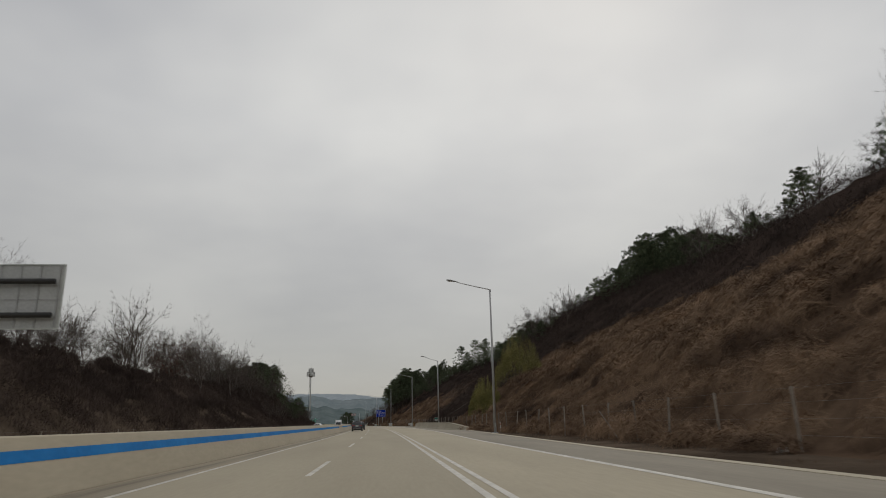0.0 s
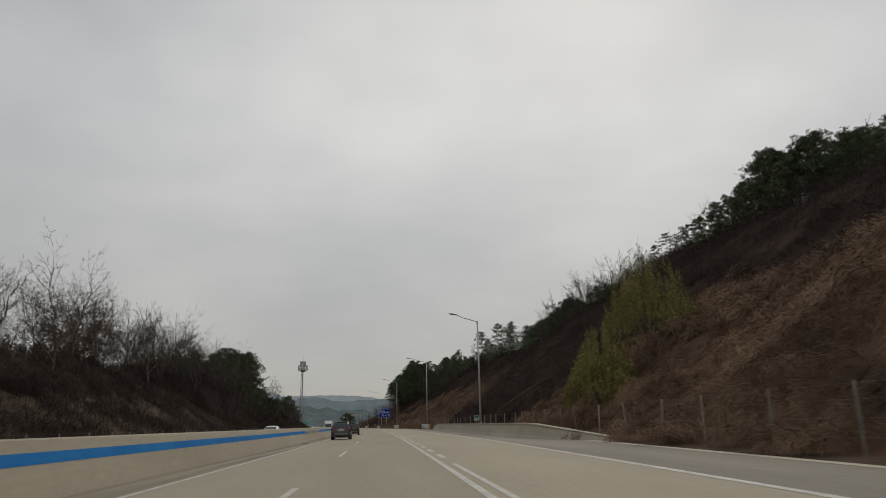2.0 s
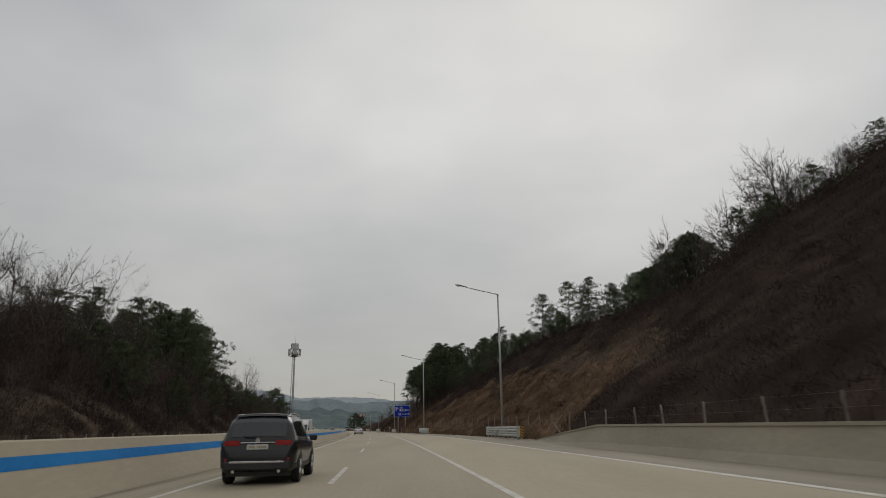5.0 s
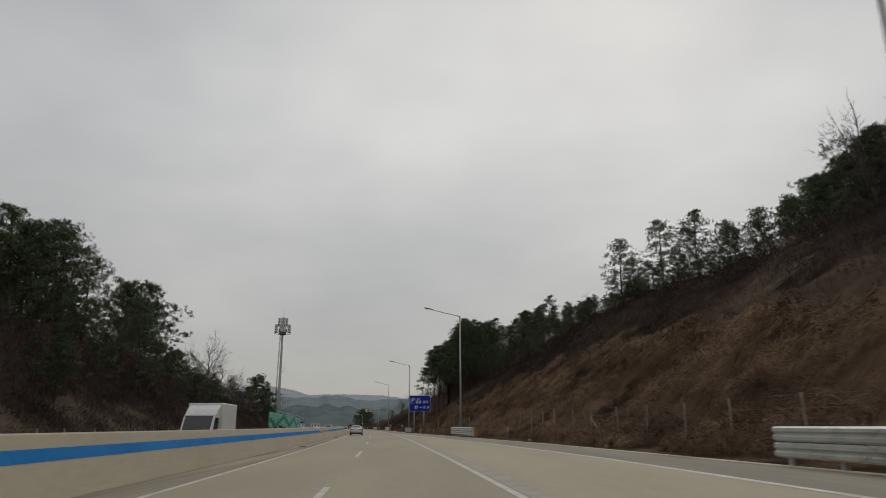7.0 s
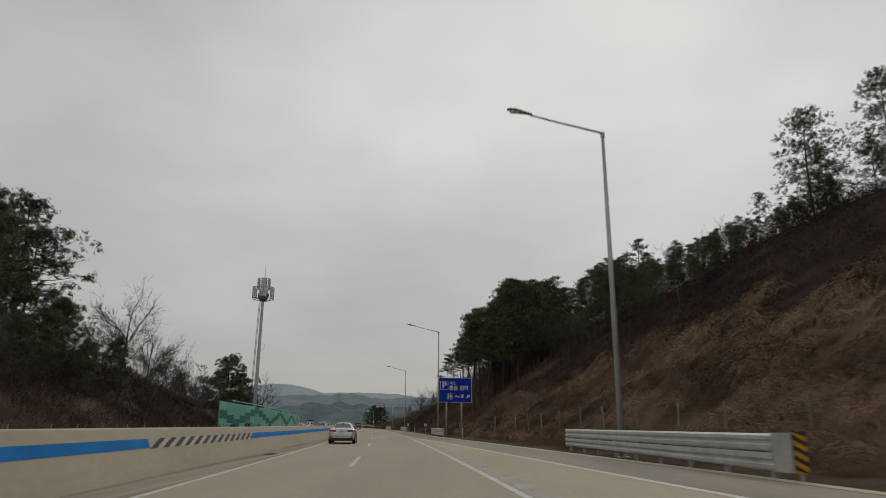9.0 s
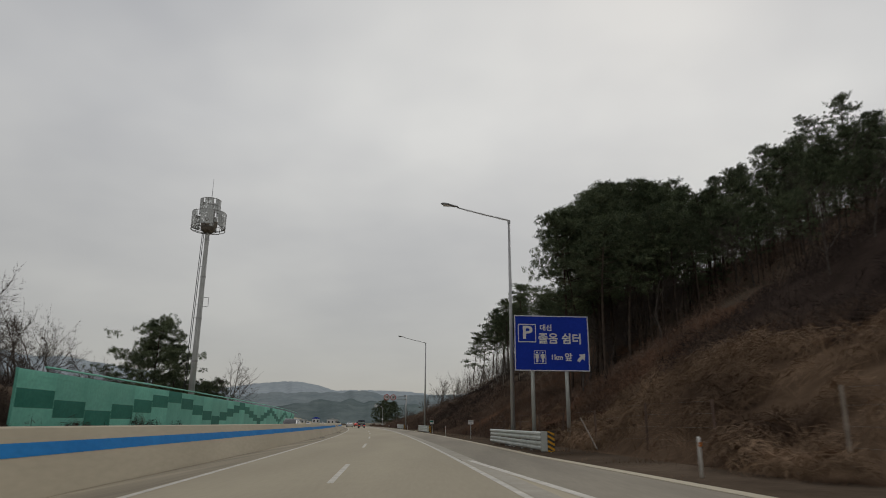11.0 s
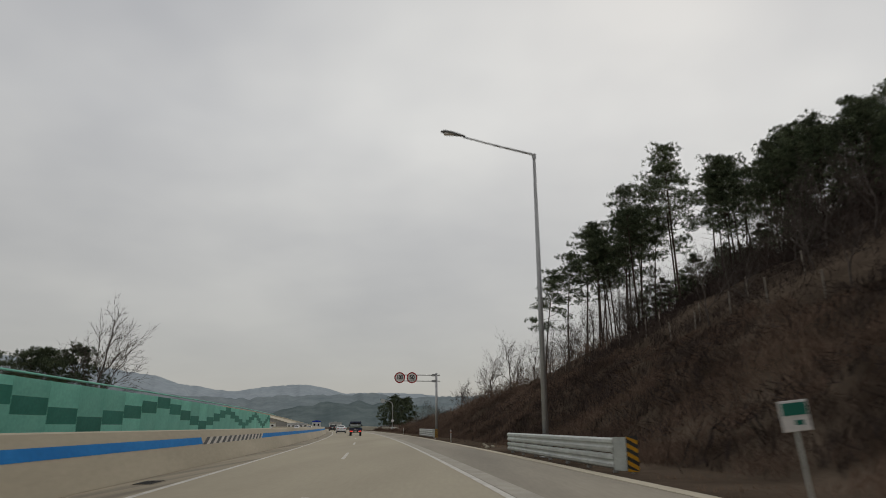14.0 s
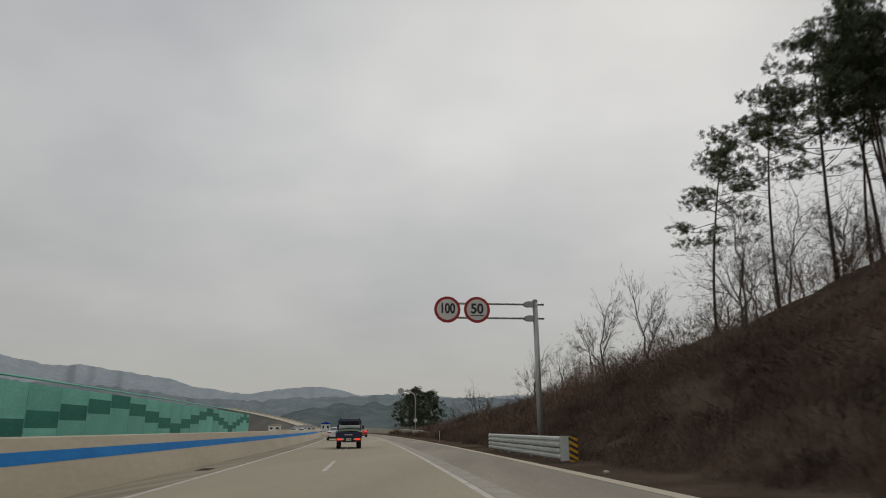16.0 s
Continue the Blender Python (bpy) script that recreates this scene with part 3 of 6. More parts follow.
def pine_meshes(height, seed, bare=0.45, width=0.24, clumps=36, tufts=80, tuft=0.24, lean=0.03, girth=0.0095, limbs=1, fine=0.8, stubs=5, plate=0.6, inner=0.4, puff=1.0):
    """A trunk with limbs and a crown of flattened needle clumps carried on them."""
    r = np.random.default_rng(seed)
    wood = Geo()
    bend = r.normal(0, lean, 2)
    steps = 9
    line = []
    for k in range(steps + 1):
        q = k / steps
        line.append(Vector((bend[0] * height * q * q + 0.10 * math.sin(q * 5 + seed), bend[1] * height * q * q + 0.10 * math.cos(q * 4 + seed), height * 0.97 * q)))
    r0 = girth * height
    wood.tube(line, [r0 * (1.15 - 0.95 * k / steps) if k else r0 * 1.5 for k in range(steps + 1)], 7)

    def on_trunk(q):
        f = q * steps
        i = min(int(f), steps - 1)
        return line[i].lerp(line[i + 1], f - i)

    cents, sizes = [], []
    for k in range(clumps):
        q = bare + (0.99 - bare) * ((k + r.uniform(0, 0.9)) / clumps)
        u = (q - bare) / (1 - bare)
        reach = height * width * (0.55 + 0.75 * math.sin(math.pi * min(1, u * 0.75 + 0.22))) * r.uniform(0.55, 1.15) * (1 - 0.55 * u**3)
        a = k * 2.4 + r.uniform(-0.6, 0.6)
        p = on_trunk(q * 0.985)
        tip = p + Vector((math.cos(a) * reach, math.sin(a) * reach, reach * r.uniform(0.0, 0.45)))
        mid = p.lerp(tip, 0.5) + Vector((0, 0, -0.06 * reach))
        if k % limbs == 0:
            wood.tube([p, mid, tip], [r0 * 0.30, r0 * 0.2, r0 * 0.08], 4, False)
        for m, w in ((1.0, 1.0), (0.72, 0.95), (0.45, 0.7)):
            if m < 0.6 and u < inner:
                continue
            c = p.lerp(tip, m) + Vector(r.normal(0, 0.10 * reach, 3))
            cents.append((c.x, c.y, c.z + 0.1))
            sizes.append(height * 0.048 * puff * w * r.uniform(0.7, 1.25))
    for k in range(stubs):  # dead stubs below the crown
        q = bare * r.uniform(0.45, 1.0)
        p, a = on_trunk(q), r.uniform(0, 6.28)
        L = height * r.uniform(0.04, 0.11)
        wood.tube([p, p + Vector((math.cos(a) * L, math.sin(a) * L, L * 0.35))], [r0 * 0.2, r0 * 0.06], 3, False)
    cents, sizes = np.array(cents), np.array(sizes)
    per = 26
    n = max(5, tufts // 15)
    off = r.normal(size=(len(cents), n, 3))
    off *= (r.uniform(0.10, 1.0, (len(cents), n, 1)) ** 0.45) / np.linalg.norm(off, axis=2, keepdims=True)
    off *= np.array([1.35, 1.35, plate])
    pts = np.repeat((cents[:, None] + off * sizes[:, None, None]).reshape(-1, 3), per, 0)
    way = r.normal(size=pts.shape) + np.array([0, 0, 0.45])
    way /= np.linalg.norm(way, axis=1, keepdims=True)
    across = np.cross(way, r.normal(size=pts.shape))
    across /= np.linalg.norm(across, axis=1, keepdims=True)
    L = tuft * height / 16 * 1.25 * r.uniform(0.6, 1.3, (len(pts), 1))
    pts = pts + r.normal(0, 0.38, pts.shape) * L - way * L * 0.3
    leaves = np.stack([pts + across * L * 0.13 * fine, pts - across * L * 0.13 * fine, pts + way * L], 1)
    leaves *= height / leaves[:, :, 2].max()
    return fix_normals(wood.mesh("trunk", True)), soup("crown", leaves, "needles")


def bare_meshes(height, seed, leafy=0.0, spread=1.0, kids=3):
    """A leafless tree: a trunk that forks again and again into fine twigs."""
    r = np.random.default_rng(seed)
    wood, tips, twigs = Geo(), [], []

    def grow(p, d, L, rad, depth):
        q = p + d * L * 0.5 + Vector(r.normal(0, 0.05 * L, 3))
        e = p + d * L + Vector(r.normal(0, 0.07 * L, 3))
        if depth < 4:
            wood.tube([p, q, e], [rad, rad * 0.84, rad * 0.68], 6 if depth < 2 else 4, False)
        else:
            twigs.append((p, q, e, rad))
        if depth >= (7 if kids == 3 else 6):
            tips.append(e)
            return
        for k in range(kids if depth > 1 else 3):
            a, tilt = r.uniform(0, 6.28), (r.uniform(0.10, 0.30) if k == 0 else r.uniform(0.45, 0.95)) * spread
            o = d.orthogonal().normalized()
            o.rotate(Matrix.Rotation(a, 3, d))
            nd = (d * math.cos(tilt) + o * math.sin(tilt) + Vector((0, 0, 0.06))).normalized()
            grow(p.lerp(e, 1.0 if k == 0 else r.uniform(0.45, 0.98)), nd, L * (r.uniform(0.72, 0.88) if k == 0 else r.uniform(0.5, 0.75)), rad * (0.66 if k == 0 else 0.5), depth + 1)

    grow(Vector((0, 0, -0.2)), Vector((r.normal(0, 0.05), r.normal(0, 0.05), 1)).normalized(), height * 0.27, height * 0.0125, 0)
    tri = []
    for p, q, e, rad in twigs:
        o = (e - p).cross(Vector(r.normal(size=3))).normalized() * max(rad * 1.5, 0.014)
        tri.append((p - o, p + o, e))
    top = sorted(t.z for t in tips)[int(len(tips) * 0.95)]
    k = 0.88 * height / top
    trunk = fix_normals(wood.mesh("trunk", True))
    trunk.transform(Matrix.Scale(k, 4))
    crown = soup("twigs", np.array([[tuple(a) for a in t] for t in tri]) * k, "bark_pale")
    leaves = None
    if leafy:
        pts = np.array([tuple(t) for t in tips])
        pts = pts[r.uniform(size=len(pts)) < leafy]
        pts = np.repeat(pts, 4, 0) * k + r.normal(0, 0.20, (len(pts) * 4, 3))
        leaves = soup("leaves", leaf_tris(pts, 0.20, 1.0, r), "redleaf")
    return trunk, crown, leaves


def willow_meshes(height, seed, width):
    """A rounded dome of thin hanging shoots on a few spreading limbs."""
    r = np.random.default_rng(seed)
    wood = Geo()
    pts = []
    R = height * width
    for k in range(6):
        a, out = k * 2.4 + r.uniform(-0.3, 0.3), R * r.uniform(0.15, 0.75)
        tip = Vector((math.cos(a) * out, math.sin(a) * out, height * r.uniform(0.42, 0.66)))
        mid = Vector((tip.x * 0.35, tip.y * 0.35, tip.z * 0.55))
        wood.tube([(0, 0, -0.2), mid, tip], [0.012 * height, 0.008 * height, 0.002 * height], 5, False)
    for k in range(900):
        a, q = r.uniform(0, 6.28), r.uniform(0.02, 1.0) ** 0.5
        top = height * (0.98 - 0.50 * q * q) * r.uniform(0.62, 1.0) * (0.86 + 0.14 * math.sin(3 * a + seed))
        n = int(r.integers(12, 26))
        L = height * r.uniform(0.10, 0.30)
        z = np.linspace(0, 1, n)
        b = R * q * (1 + 0.10 * z) * (0.88 + 0.12 * math.cos(2 * a + seed))
        pts.append(np.stack([math.cos(a) * b + r.normal(0, 0.07, n), math.sin(a) * b + r.normal(0, 0.07, n), top - z * L], 1))
    pts = np.concatenate(pts)
    pts = pts[pts[:, 2] > 0.5]
    return fix_normals(wood.mesh("trunk", True)), soup("leaves", leaf_tris(pts, 0.17, 1.6, r, 0.7), "willow")


def tree(kind, meshes, m, label, group, wood="bark", category="tree", names=("trunk", "crown", "leaves")):
    t = thing(kind, m, label, category, group)
    for name, me in zip(names, meshes):
        if me is not None:
            part(name, me, wood, t)
    return t


PINES = [pine_meshes(16, 11, 0.36, 0.20), pine_meshes(16, 12, 0.44, 0.19, 34), pine_meshes(16, 13, 0.48, 0.21, 32), pine_meshes(16, 14, 0.32, 0.21, 40), pine_meshes(16, 15, 0.50, 0.19, 30), pine_meshes(16, 16, 0.40, 0.22, 36)]
SPARSE = [pine_meshes(18, sd, b, w, n + 3, 165, 0.16, l, 0.0064, 1, 0.7, 14, 0.46, puff=0.95) for sd, b, w, n, l in ((21, 0.48, 0.125, 24, 0.08), (22, 0.57, 0.12, 20, 0.06), (23, 0.62, 0.13, 18, 0.10), (24, 0.40, 0.13, 27, 0.05), (25, 0.46, 0.11, 22, 0.11), (30, 0.67, 0.11, 14, 0.07))]
STAND = [pine_meshes(18, sd, b, w, n + 2, 130, 0.18, 0.05, 0.0085, 1, 0.7, 12, 0.50, puff=0.98) for sd, b, w, n in ((26, 0.42, 0.14, 30), (27, 0.54, 0.14, 24), (28, 0.36, 0.15, 32), (29, 0.48, 0.12, 26))]
WIDE = [pine_meshes(13, sd, b, w, n, 150, 0.20, 0.04, 0.009, 1, 0.6, 8, 0.70, 0.0, puff=1.1) for sd, b, w, n in ((34, 0.14, 0.23, 44), (35, 0.22, 0.24, 42), (36, 0.08, 0.25, 48))]
YOUNG = [pine_meshes(7, 31, 0.06, 0.24, 24, 90, 0.36), pine_meshes(7, 32, 0.10, 0.28, 24, 90, 0.36), pine_meshes(7, 33, 0.05, 0.20, 26, 90, 0.36)]
BROAD = [pine_meshes(12, 41, 0.10, 0.33, 54, 165, 0.26, fine=0.7, plate=0.8, inner=0.0, limbs=6), pine_meshes(12, 42, 0.14, 0.33, 54, 165, 0.26, fine=0.7, plate=0.8, inner=0.0, limbs=6)]
SMALL = [pine_meshes(9, 45, 0.12, 0.30, 26, 120, 0.31, limbs=5), pine_meshes(9, 46, 0.20, 0.27, 24, 120, 0.31, limbs=5), pine_meshes(9, 47, 0.08, 0.33, 28, 120, 0.31, limbs=5)]
BARES = [bare_meshes(13, 51), bare_meshes(13, 52, 0, 0.85), bare_meshes(13, 53, 0, 1.1), bare_meshes(13, 54, 0, 0.75)]
FULL = [bare_meshes(13, 57, 0, 1.05, 4), bare_meshes(13, 58, 0, 0.95, 4)]
REDS = [bare_meshes(13, 61, 0.75), bare_meshes(13, 62, 0.6)]
grown = {}


def plant(kind, bank_, base_height, s, y, height, label, group, wood="bark", sink=0.25, pick=None):
    """Stands a tree on the land; alike shapes share their meshes."""
    k = int(rng.integers(len(bank_))) if pick is None else pick
    m = on_road(s, y, float(land(s, y)) - sink, float(rng.uniform(0, 360)))
    f = height / base_height
    key = (kind, bank_[k][0].name, label)
    if key not in grown:
        grown[key] = tree(kind, bank_[k], m, label, group, wood)
        t = grown[key]
    else:
        t = copy_thing(grown[key], m)
    t.scale = (f * float(rng.uniform(0.9, 1.1)), f * float(rng.uniform(0.9, 1.1)), f)
    return t


PINE = "tall dark green pine with a bare reddish trunk on the slope"
SLIM = "slender open-crowned pine with a long bare trunk on the crest"
CONIFER = "small dark green conifer in the brush of the slope"
GREY = "leafless grey tree among the brush of the slope"
# right: the row of tall pines along the crest above the bend
for s, y, h, k in ((28, 458, 18.6, 0), (29.5, 452.5, 19.0, 1), (31, 448, 20.0, 3), (32.5, 442, 15.5, 2), (33.5, 436, 19.5, 1), (30.5, 430, 18.5, 4), (36, 432, 20.0, 3)):
    plant("pine_tree", SPARSE, 18, s, y, h, SLIM, "pines on the crest", pick=k)
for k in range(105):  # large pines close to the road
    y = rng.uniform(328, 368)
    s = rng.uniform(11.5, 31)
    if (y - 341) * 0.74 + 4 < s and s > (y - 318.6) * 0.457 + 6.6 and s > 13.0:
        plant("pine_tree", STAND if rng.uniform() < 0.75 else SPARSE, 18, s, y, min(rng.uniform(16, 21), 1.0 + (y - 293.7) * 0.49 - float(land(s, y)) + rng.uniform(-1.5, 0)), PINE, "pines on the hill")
for k in range(30):
    y = rng.uniform(334, 368)
    plant("pine_tree", STAND, 18, rng.uniform(29, 46), y, rng.uniform(9.5, 12.5), PINE, "pines on the hill")
for k in range(135):
    y = rng.uniform(298, 340)
    plant("pine_tree", STAND, 18, rng.uniform(table(y, (302, 340), (31, 22)), table(y, (302, 340), (48, 44))), y, rng.uniform(0.72, 1.0) * float(table(y, (298, 312, 325, 340), (4.2, 5.2, 7.5, 9.5))), PINE, "pines on the hill")
def belt(y):
    """Height of the pines in the belt along the crest."""
    return table(y, (384, 396, 408, 414, 420, 426, 460), (9.5, 11, 12.5, 14.5, 18, 19.5, 20))


for k in range(34):  # a thin belt towards the crest's end
    y = rng.uniform(391, 452)
    s = float(table(y, (391, 458), (37, 29))) + rng.uniform(-1.5, 5.5)
    plant("pine_tree", SPARSE, 18, s, y, rng.uniform(0.7, 1.02) * float(belt(y)), SLIM, "pines on the crest")
for k in range(38):  # the near end of the belt
    y = rng.uniform(386, 420)
    low = y < 411 and k % 2 == 0
    plant("pine_tree", WIDE if low else STAND if k % 3 else SPARSE, 13 if low else 18, float(table(y, (391, 458), (37, 29))) + rng.uniform(0, 9), y, rng.uniform(0.7, 1.02) * float(belt(y)), SLIM, "pines on the crest")
for k in range(30):  # the wood goes on behind the crest
    y = rng.uniform(312, 372)
    plant("pine_tree", STAND, 18, rng.uniform(44, 60) if y > 340 else rng.uniform(46, 62), y, rng.uniform(6, 8), PINE, "pines on the hill")
for s, y, top, k in ((43.7, 295, 35.1, 0), (49.7, 290.7, 37.5, 3), (52.1, 283.1, 37.1, 5), (54, 289, 36.0, 1), (47.5, 298, 32.5, 2), (59, 285, 36.0, 3), (63, 282, 37.5, 0), (67, 279, 38.5, 5), (46, 289, 29.5, 3), (57, 280, 33.5, 4), (61, 290, 35.5, 1), (70, 284, 39.5, 2), (55, 296, 34.0, 5), (58, 275, 33, 0), (62, 272, 35, 3)):
    plant("pine_tree", WIDE, 13, s, y, top - float(land(s, y)), PINE, "pines on the hill", pick=k % 3)
for k in range(46):  # low growth round them
    s, y = rng.uniform(42, 74), rng.uniform(268, 300)
    plant("conifer", SMALL, 9, s, y, rng.uniform(2.5, 5.5), CONIFER, "conifers on the slope")
for s, y, top, k in ((65.5, 258.7, 41.7, 0), (67.5, 262, 41, 1), (71, 264, 42, 0), (52.5, 253, 31.3, 1), (54.5, 256, 33, 0), (50, 249, 28, 1), (57, 252, 34, 0), (60, 257, 36, 1), (62, 254, 37.5, 0), (72, 241, 40.5, 0), (76, 246, 43, 1), (69, 237, 38, 1), (80, 250, 45, 0), (48, 244, 26, 0)):
    plant("conifer", BROAD, 12, s, y, top - float(land(s, y)), CONIFER, "conifers on the slope", pick=k)
for s, y, top in ((58.2, 250.3, 40.2), (60, 247, 38), (63.4, 240, 38), (66, 243, 40), (73.6, 240, 50), (76, 243, 50), (70, 246, 44), (54, 246, 31)):
    plant("bare_tree", FULL, 13, s, y, top - float(land(s, y)), GREY, "bare trees on the slope", "bark_pale")
for k in range(46):  # a dense dark clump above the willows
    y = rng.uniform(116, 172)
    s = rng.uniform(56, 84)
    plant("conifer", SMALL + BROAD[:0], 9, s, y, rng.uniform(5.5, 9), CONIFER, "conifers on the slope")
for s, y, h in ((62, 140, 10), (64, 146, 11), (66, 138, 11), (68, 150, 12), (70, 142, 12), (72, 134, 12), (61, 133, 9), (74, 128, 11), (67, 131, 10.5), (76, 138, 12), (79, 131, 11), (63, 126, 9)):
    plant("conifer", BROAD, 12, s, y, h, CONIFER, "conifers on the slope")
for s, y, h in ((60, 158, 9), (66, 150, 10), (72, 136, 11), (64, 120, 9), (70, 126, 10), (76, 148, 10)):
    plant("bare_tree", FULL, 13, s, y, h, GREY, "bare trees on the slope", "bark_pale")
for k in range(64):  # trees along the crest of the first slope
    y = rng.uniform(34, 114)
    s = rng.uniform(50, 78)
    if k % 3:
        plant("conifer", SMALL, 9, s, y, rng.uniform(3.5, 7), CONIFER, "conifers on the slope")
    else:
        plant("bare_tree", FULL, 13, s, y, rng.uniform(6, 10), GREY, "bare trees on the slope", "bark_pale")
for s, y, h in ((52, 207, 11), (53.5, 209, 9), (56, 210, 8), (59, 212, 7), (62, 213, 5), (66, 210, 4.5), (75, 202, 5)):
    plant("bare_tree", FULL, 13, s, y, h, GREY, "bare trees on the slope", "bark_pale")
for s, y, h in ((49, 212, 6.5), (68, 207, 5.5), (71, 205, 6), (73.5, 203, 6.5), (77, 201, 5), (79, 198, 6), (80, 191, 8), (81, 187, 7), (82, 183, 8.5), (84, 180, 8)):
    plant("conifer", SMALL, 9, s, y, h, CONIFER, "conifers on the slope")
for k in range(56):  # thin bare growth along the edge of the spur
    s = rng.uniform(45, 84)
    y = float(table(s, (45, 60, 72, 84), (212, 214, 212, 180))) + rng.uniform(-4, 4)
    plant("bare_shrub", BARES, 13, s, y, rng.uniform(2.5, 5.0), "leafless grey shrub on the edge of the slope", "shrubs on the slope", "bark_pale")
for k in range(330):  # clumps of small conifers and bare trees high on the slope
    y = rng.uniform(-10, 250)
    s = rng.uniform(52, 92) if y < 170 else rng.uniform(44, 86)
    if y - 0.9 * (s - 45) > 205 or float(fractal(s / 14, y / 14, 301, 2)) < 0.57 or (s > 55 and 114 < y < 174):
        continue
    if float(fractal(s / 20, y / 20, 311, 2)) < 0.55:
        plant("conifer", SMALL if k % 4 else YOUNG, 9 if k % 4 else 7, s, y, rng.uniform(2.5, 8), CONIFER, "conifers on the slope")
    else:
        plant("bare_tree", BARES if k % 3 else FULL, 13, s, y, rng.uniform(5, 9), GREY, "bare trees on the slope", "bark_pale")
for k in range(26):
    y = rng.uniform(445, 500)
    plant("bare_sapling", BARES, 13, rng.uniform(12, 34), y, rng.uniform(2.5, 5.5), "thin leafless sapling on the brown slope", "saplings on the slope", "bark_pale")
for s, y, h in ((20.5, 463, 8.5), (24, 462, 9), (22, 470, 7), (18, 476, 6)):
    plant("bare_tree", BARES, 13, s, y, h, GREY, "bare trees on the slope", "bark_pale")
for k in range(60):  # bare growth on the crest under the pines
    y = rng.uniform(391, 456)
    plant("bare_shrub", BARES, 13, float(table(y, (391, 458), (36, 28))) + rng.uniform(-2, 8), y, rng.uniform(3, 7), "leafless grey shrub under the slender pines", "shrubs on the crest", "bark_pale")
for k in range(64):
    y = rng.uniform(384, 440)
    plant("young_conifer", YOUNG, 7, float(table(y, (391, 458), (38, 30))) + rng.uniform(0, 10), y, rng.uniform(3.5, 7.0), "young dark green conifer in the undergrowth of the pines", "undergrowth")
for k in range(26):
    y = rng.uniform(330, 366)
    plant("bare_tree", BARES if k % 2 else FULL, 13, (y - 318.6) * 0.457 + rng.uniform(7, 16), y, rng.uniform(4, 9), GREY, "bare trees on the slope", "bark_pale")
for k in range(34):
    y = rng.uniform(300, 450)
    plant("bare_tree", BARES, 13, rng.uniform(16, 34), y, rng.uniform(4, 8), GREY, "bare trees on the slope", "bark_pale")
for s, y, h, w, sd in ((22.6, 102, 10.8, 0.37, 71), (16.0, 96, 6.9, 0.44, 72)):
    tree("willow", willow_meshes(h, sd, w), on_road(s, y, float(land(s, y)) - 0.2), "willow with fresh yellow-green leaves on the slope", "willows", "bark_pale", names=("trunk", "leaves"))

for k in range(110):  # undergrowth beneath the pines
    y = rng.uniform(300, 440)
    lo = float(table(y, (285, 308, 340, 372, 390, 440), (36, 27, 19, 22, 36, 31)))
    s = rng.uniform(lo + 4, lo + 24)
    if rng.uniform() < 0.45:
        plant("young_conifer", YOUNG, 7, s, y, rng.uniform(2.5, 4.5), "young dark green conifer in the undergrowth of the pines", "undergrowth")
    else:
        plant("bare_shrub", BARES, 13, s, y, rng.uniform(4, 7), "leafless grey shrub in the undergrowth of the pines", "undergrowth", "bark_pale")

# left: bare wood, then tall pines, then scattered trees behind the green wall
for k in range(80):
    y = rng.uniform(20, 212)
    s = -rng.uniform(29 if y > 95 else 38, 56)
    plant("bare_tree", BARES if k % 6 else FULL, 13, s, y, rng.uniform(9, 14 if y > 95 else 12.5), "tall leafless grey tree on the wooded bank", "bare trees on the bank", "bark")
for k in range(16):
    plant("bare_tree", FULL, 13, -rng.uniform(34, 52), rng.uniform(60, 120), rng.uniform(7, 9), "tall leafless grey tree on the wooded bank", "bare trees on the bank", "bark")
for s, y, h in ((-46, 160, 14), (-49, 154, 13), (-50, 167, 13)):
    plant("bare_tree", REDS, 13, s, y, h, "leafless tree with some withered red leaves on the bank", "red-leaved trees", "bark")
for s, y, h in ((-40, 183, 14.5), (-43, 190, 14), (-41, 177, 14), (-44, 197, 13), (-42, 203, 12.5), (-45, 174, 14.5), (-43, 168, 14), (-41, 194, 13)):
    plant("bare_tree", FULL, 13, s, y, h, "tall leafless grey tree on the wooded bank", "bare trees on the bank", "bark")
for s, y, h in ((-27, 197, 7.0), (-31, 200, 7.0), (-28, 204, 6.5), (-30, 193, 5.5), (-24, 209, 4.0)):
    plant("pine_tree", BROAD, 12, s, y, h, "bushy dark green pine at the edge of the wood", "pines on the bank")
for k in range(42):
    y = rng.uniform(212, 304)
    plant("pine_tree", PINES, 16, -rng.uniform(36, 54), y, rng.uniform(9.5, 12) if y < 238 else rng.uniform(12.5, 16), "tall dark green pine on the wooded bank", "pines on the bank")
for k in range(64):  # undergrowth
    y = rng.uniform(150, 330)
    s = -rng.uniform(29, 50)
    if rng.uniform() < 0.5 and y > 200:
        plant("young_conifer", YOUNG, 7, s, y, rng.uniform(3.5, 7.0), "young dark green conifer in the undergrowth of the bank", "undergrowth")
    else:
        plant("bare_shrub", FULL, 13, s, y, rng.uniform(4, 8), "leafless grey shrub in the undergrowth of the bank", "undergrowth", "bark_pale")
for s, y, top in ((-35, 250.4, 23.9), (-37, 255, 24), (-34, 246, 22.5), (-38, 249, 23.5), (-36, 259, 22)):
    plant("pine_tree", WIDE, 13, s, y, top - float(land(s, y)), "tall dark green pine on the wooded bank", "pines on the bank")
for s, y, h in ((-45, 310, 24.5), (-48.5, 306, 24), (-47, 315, 22), (-44.5, 303, 19), (-51, 311, 24)):
    plant("pine_tree", PINES, 16, s, y, h, "tall dark green pine on the wooded bank", "pines on the bank", pick=3)
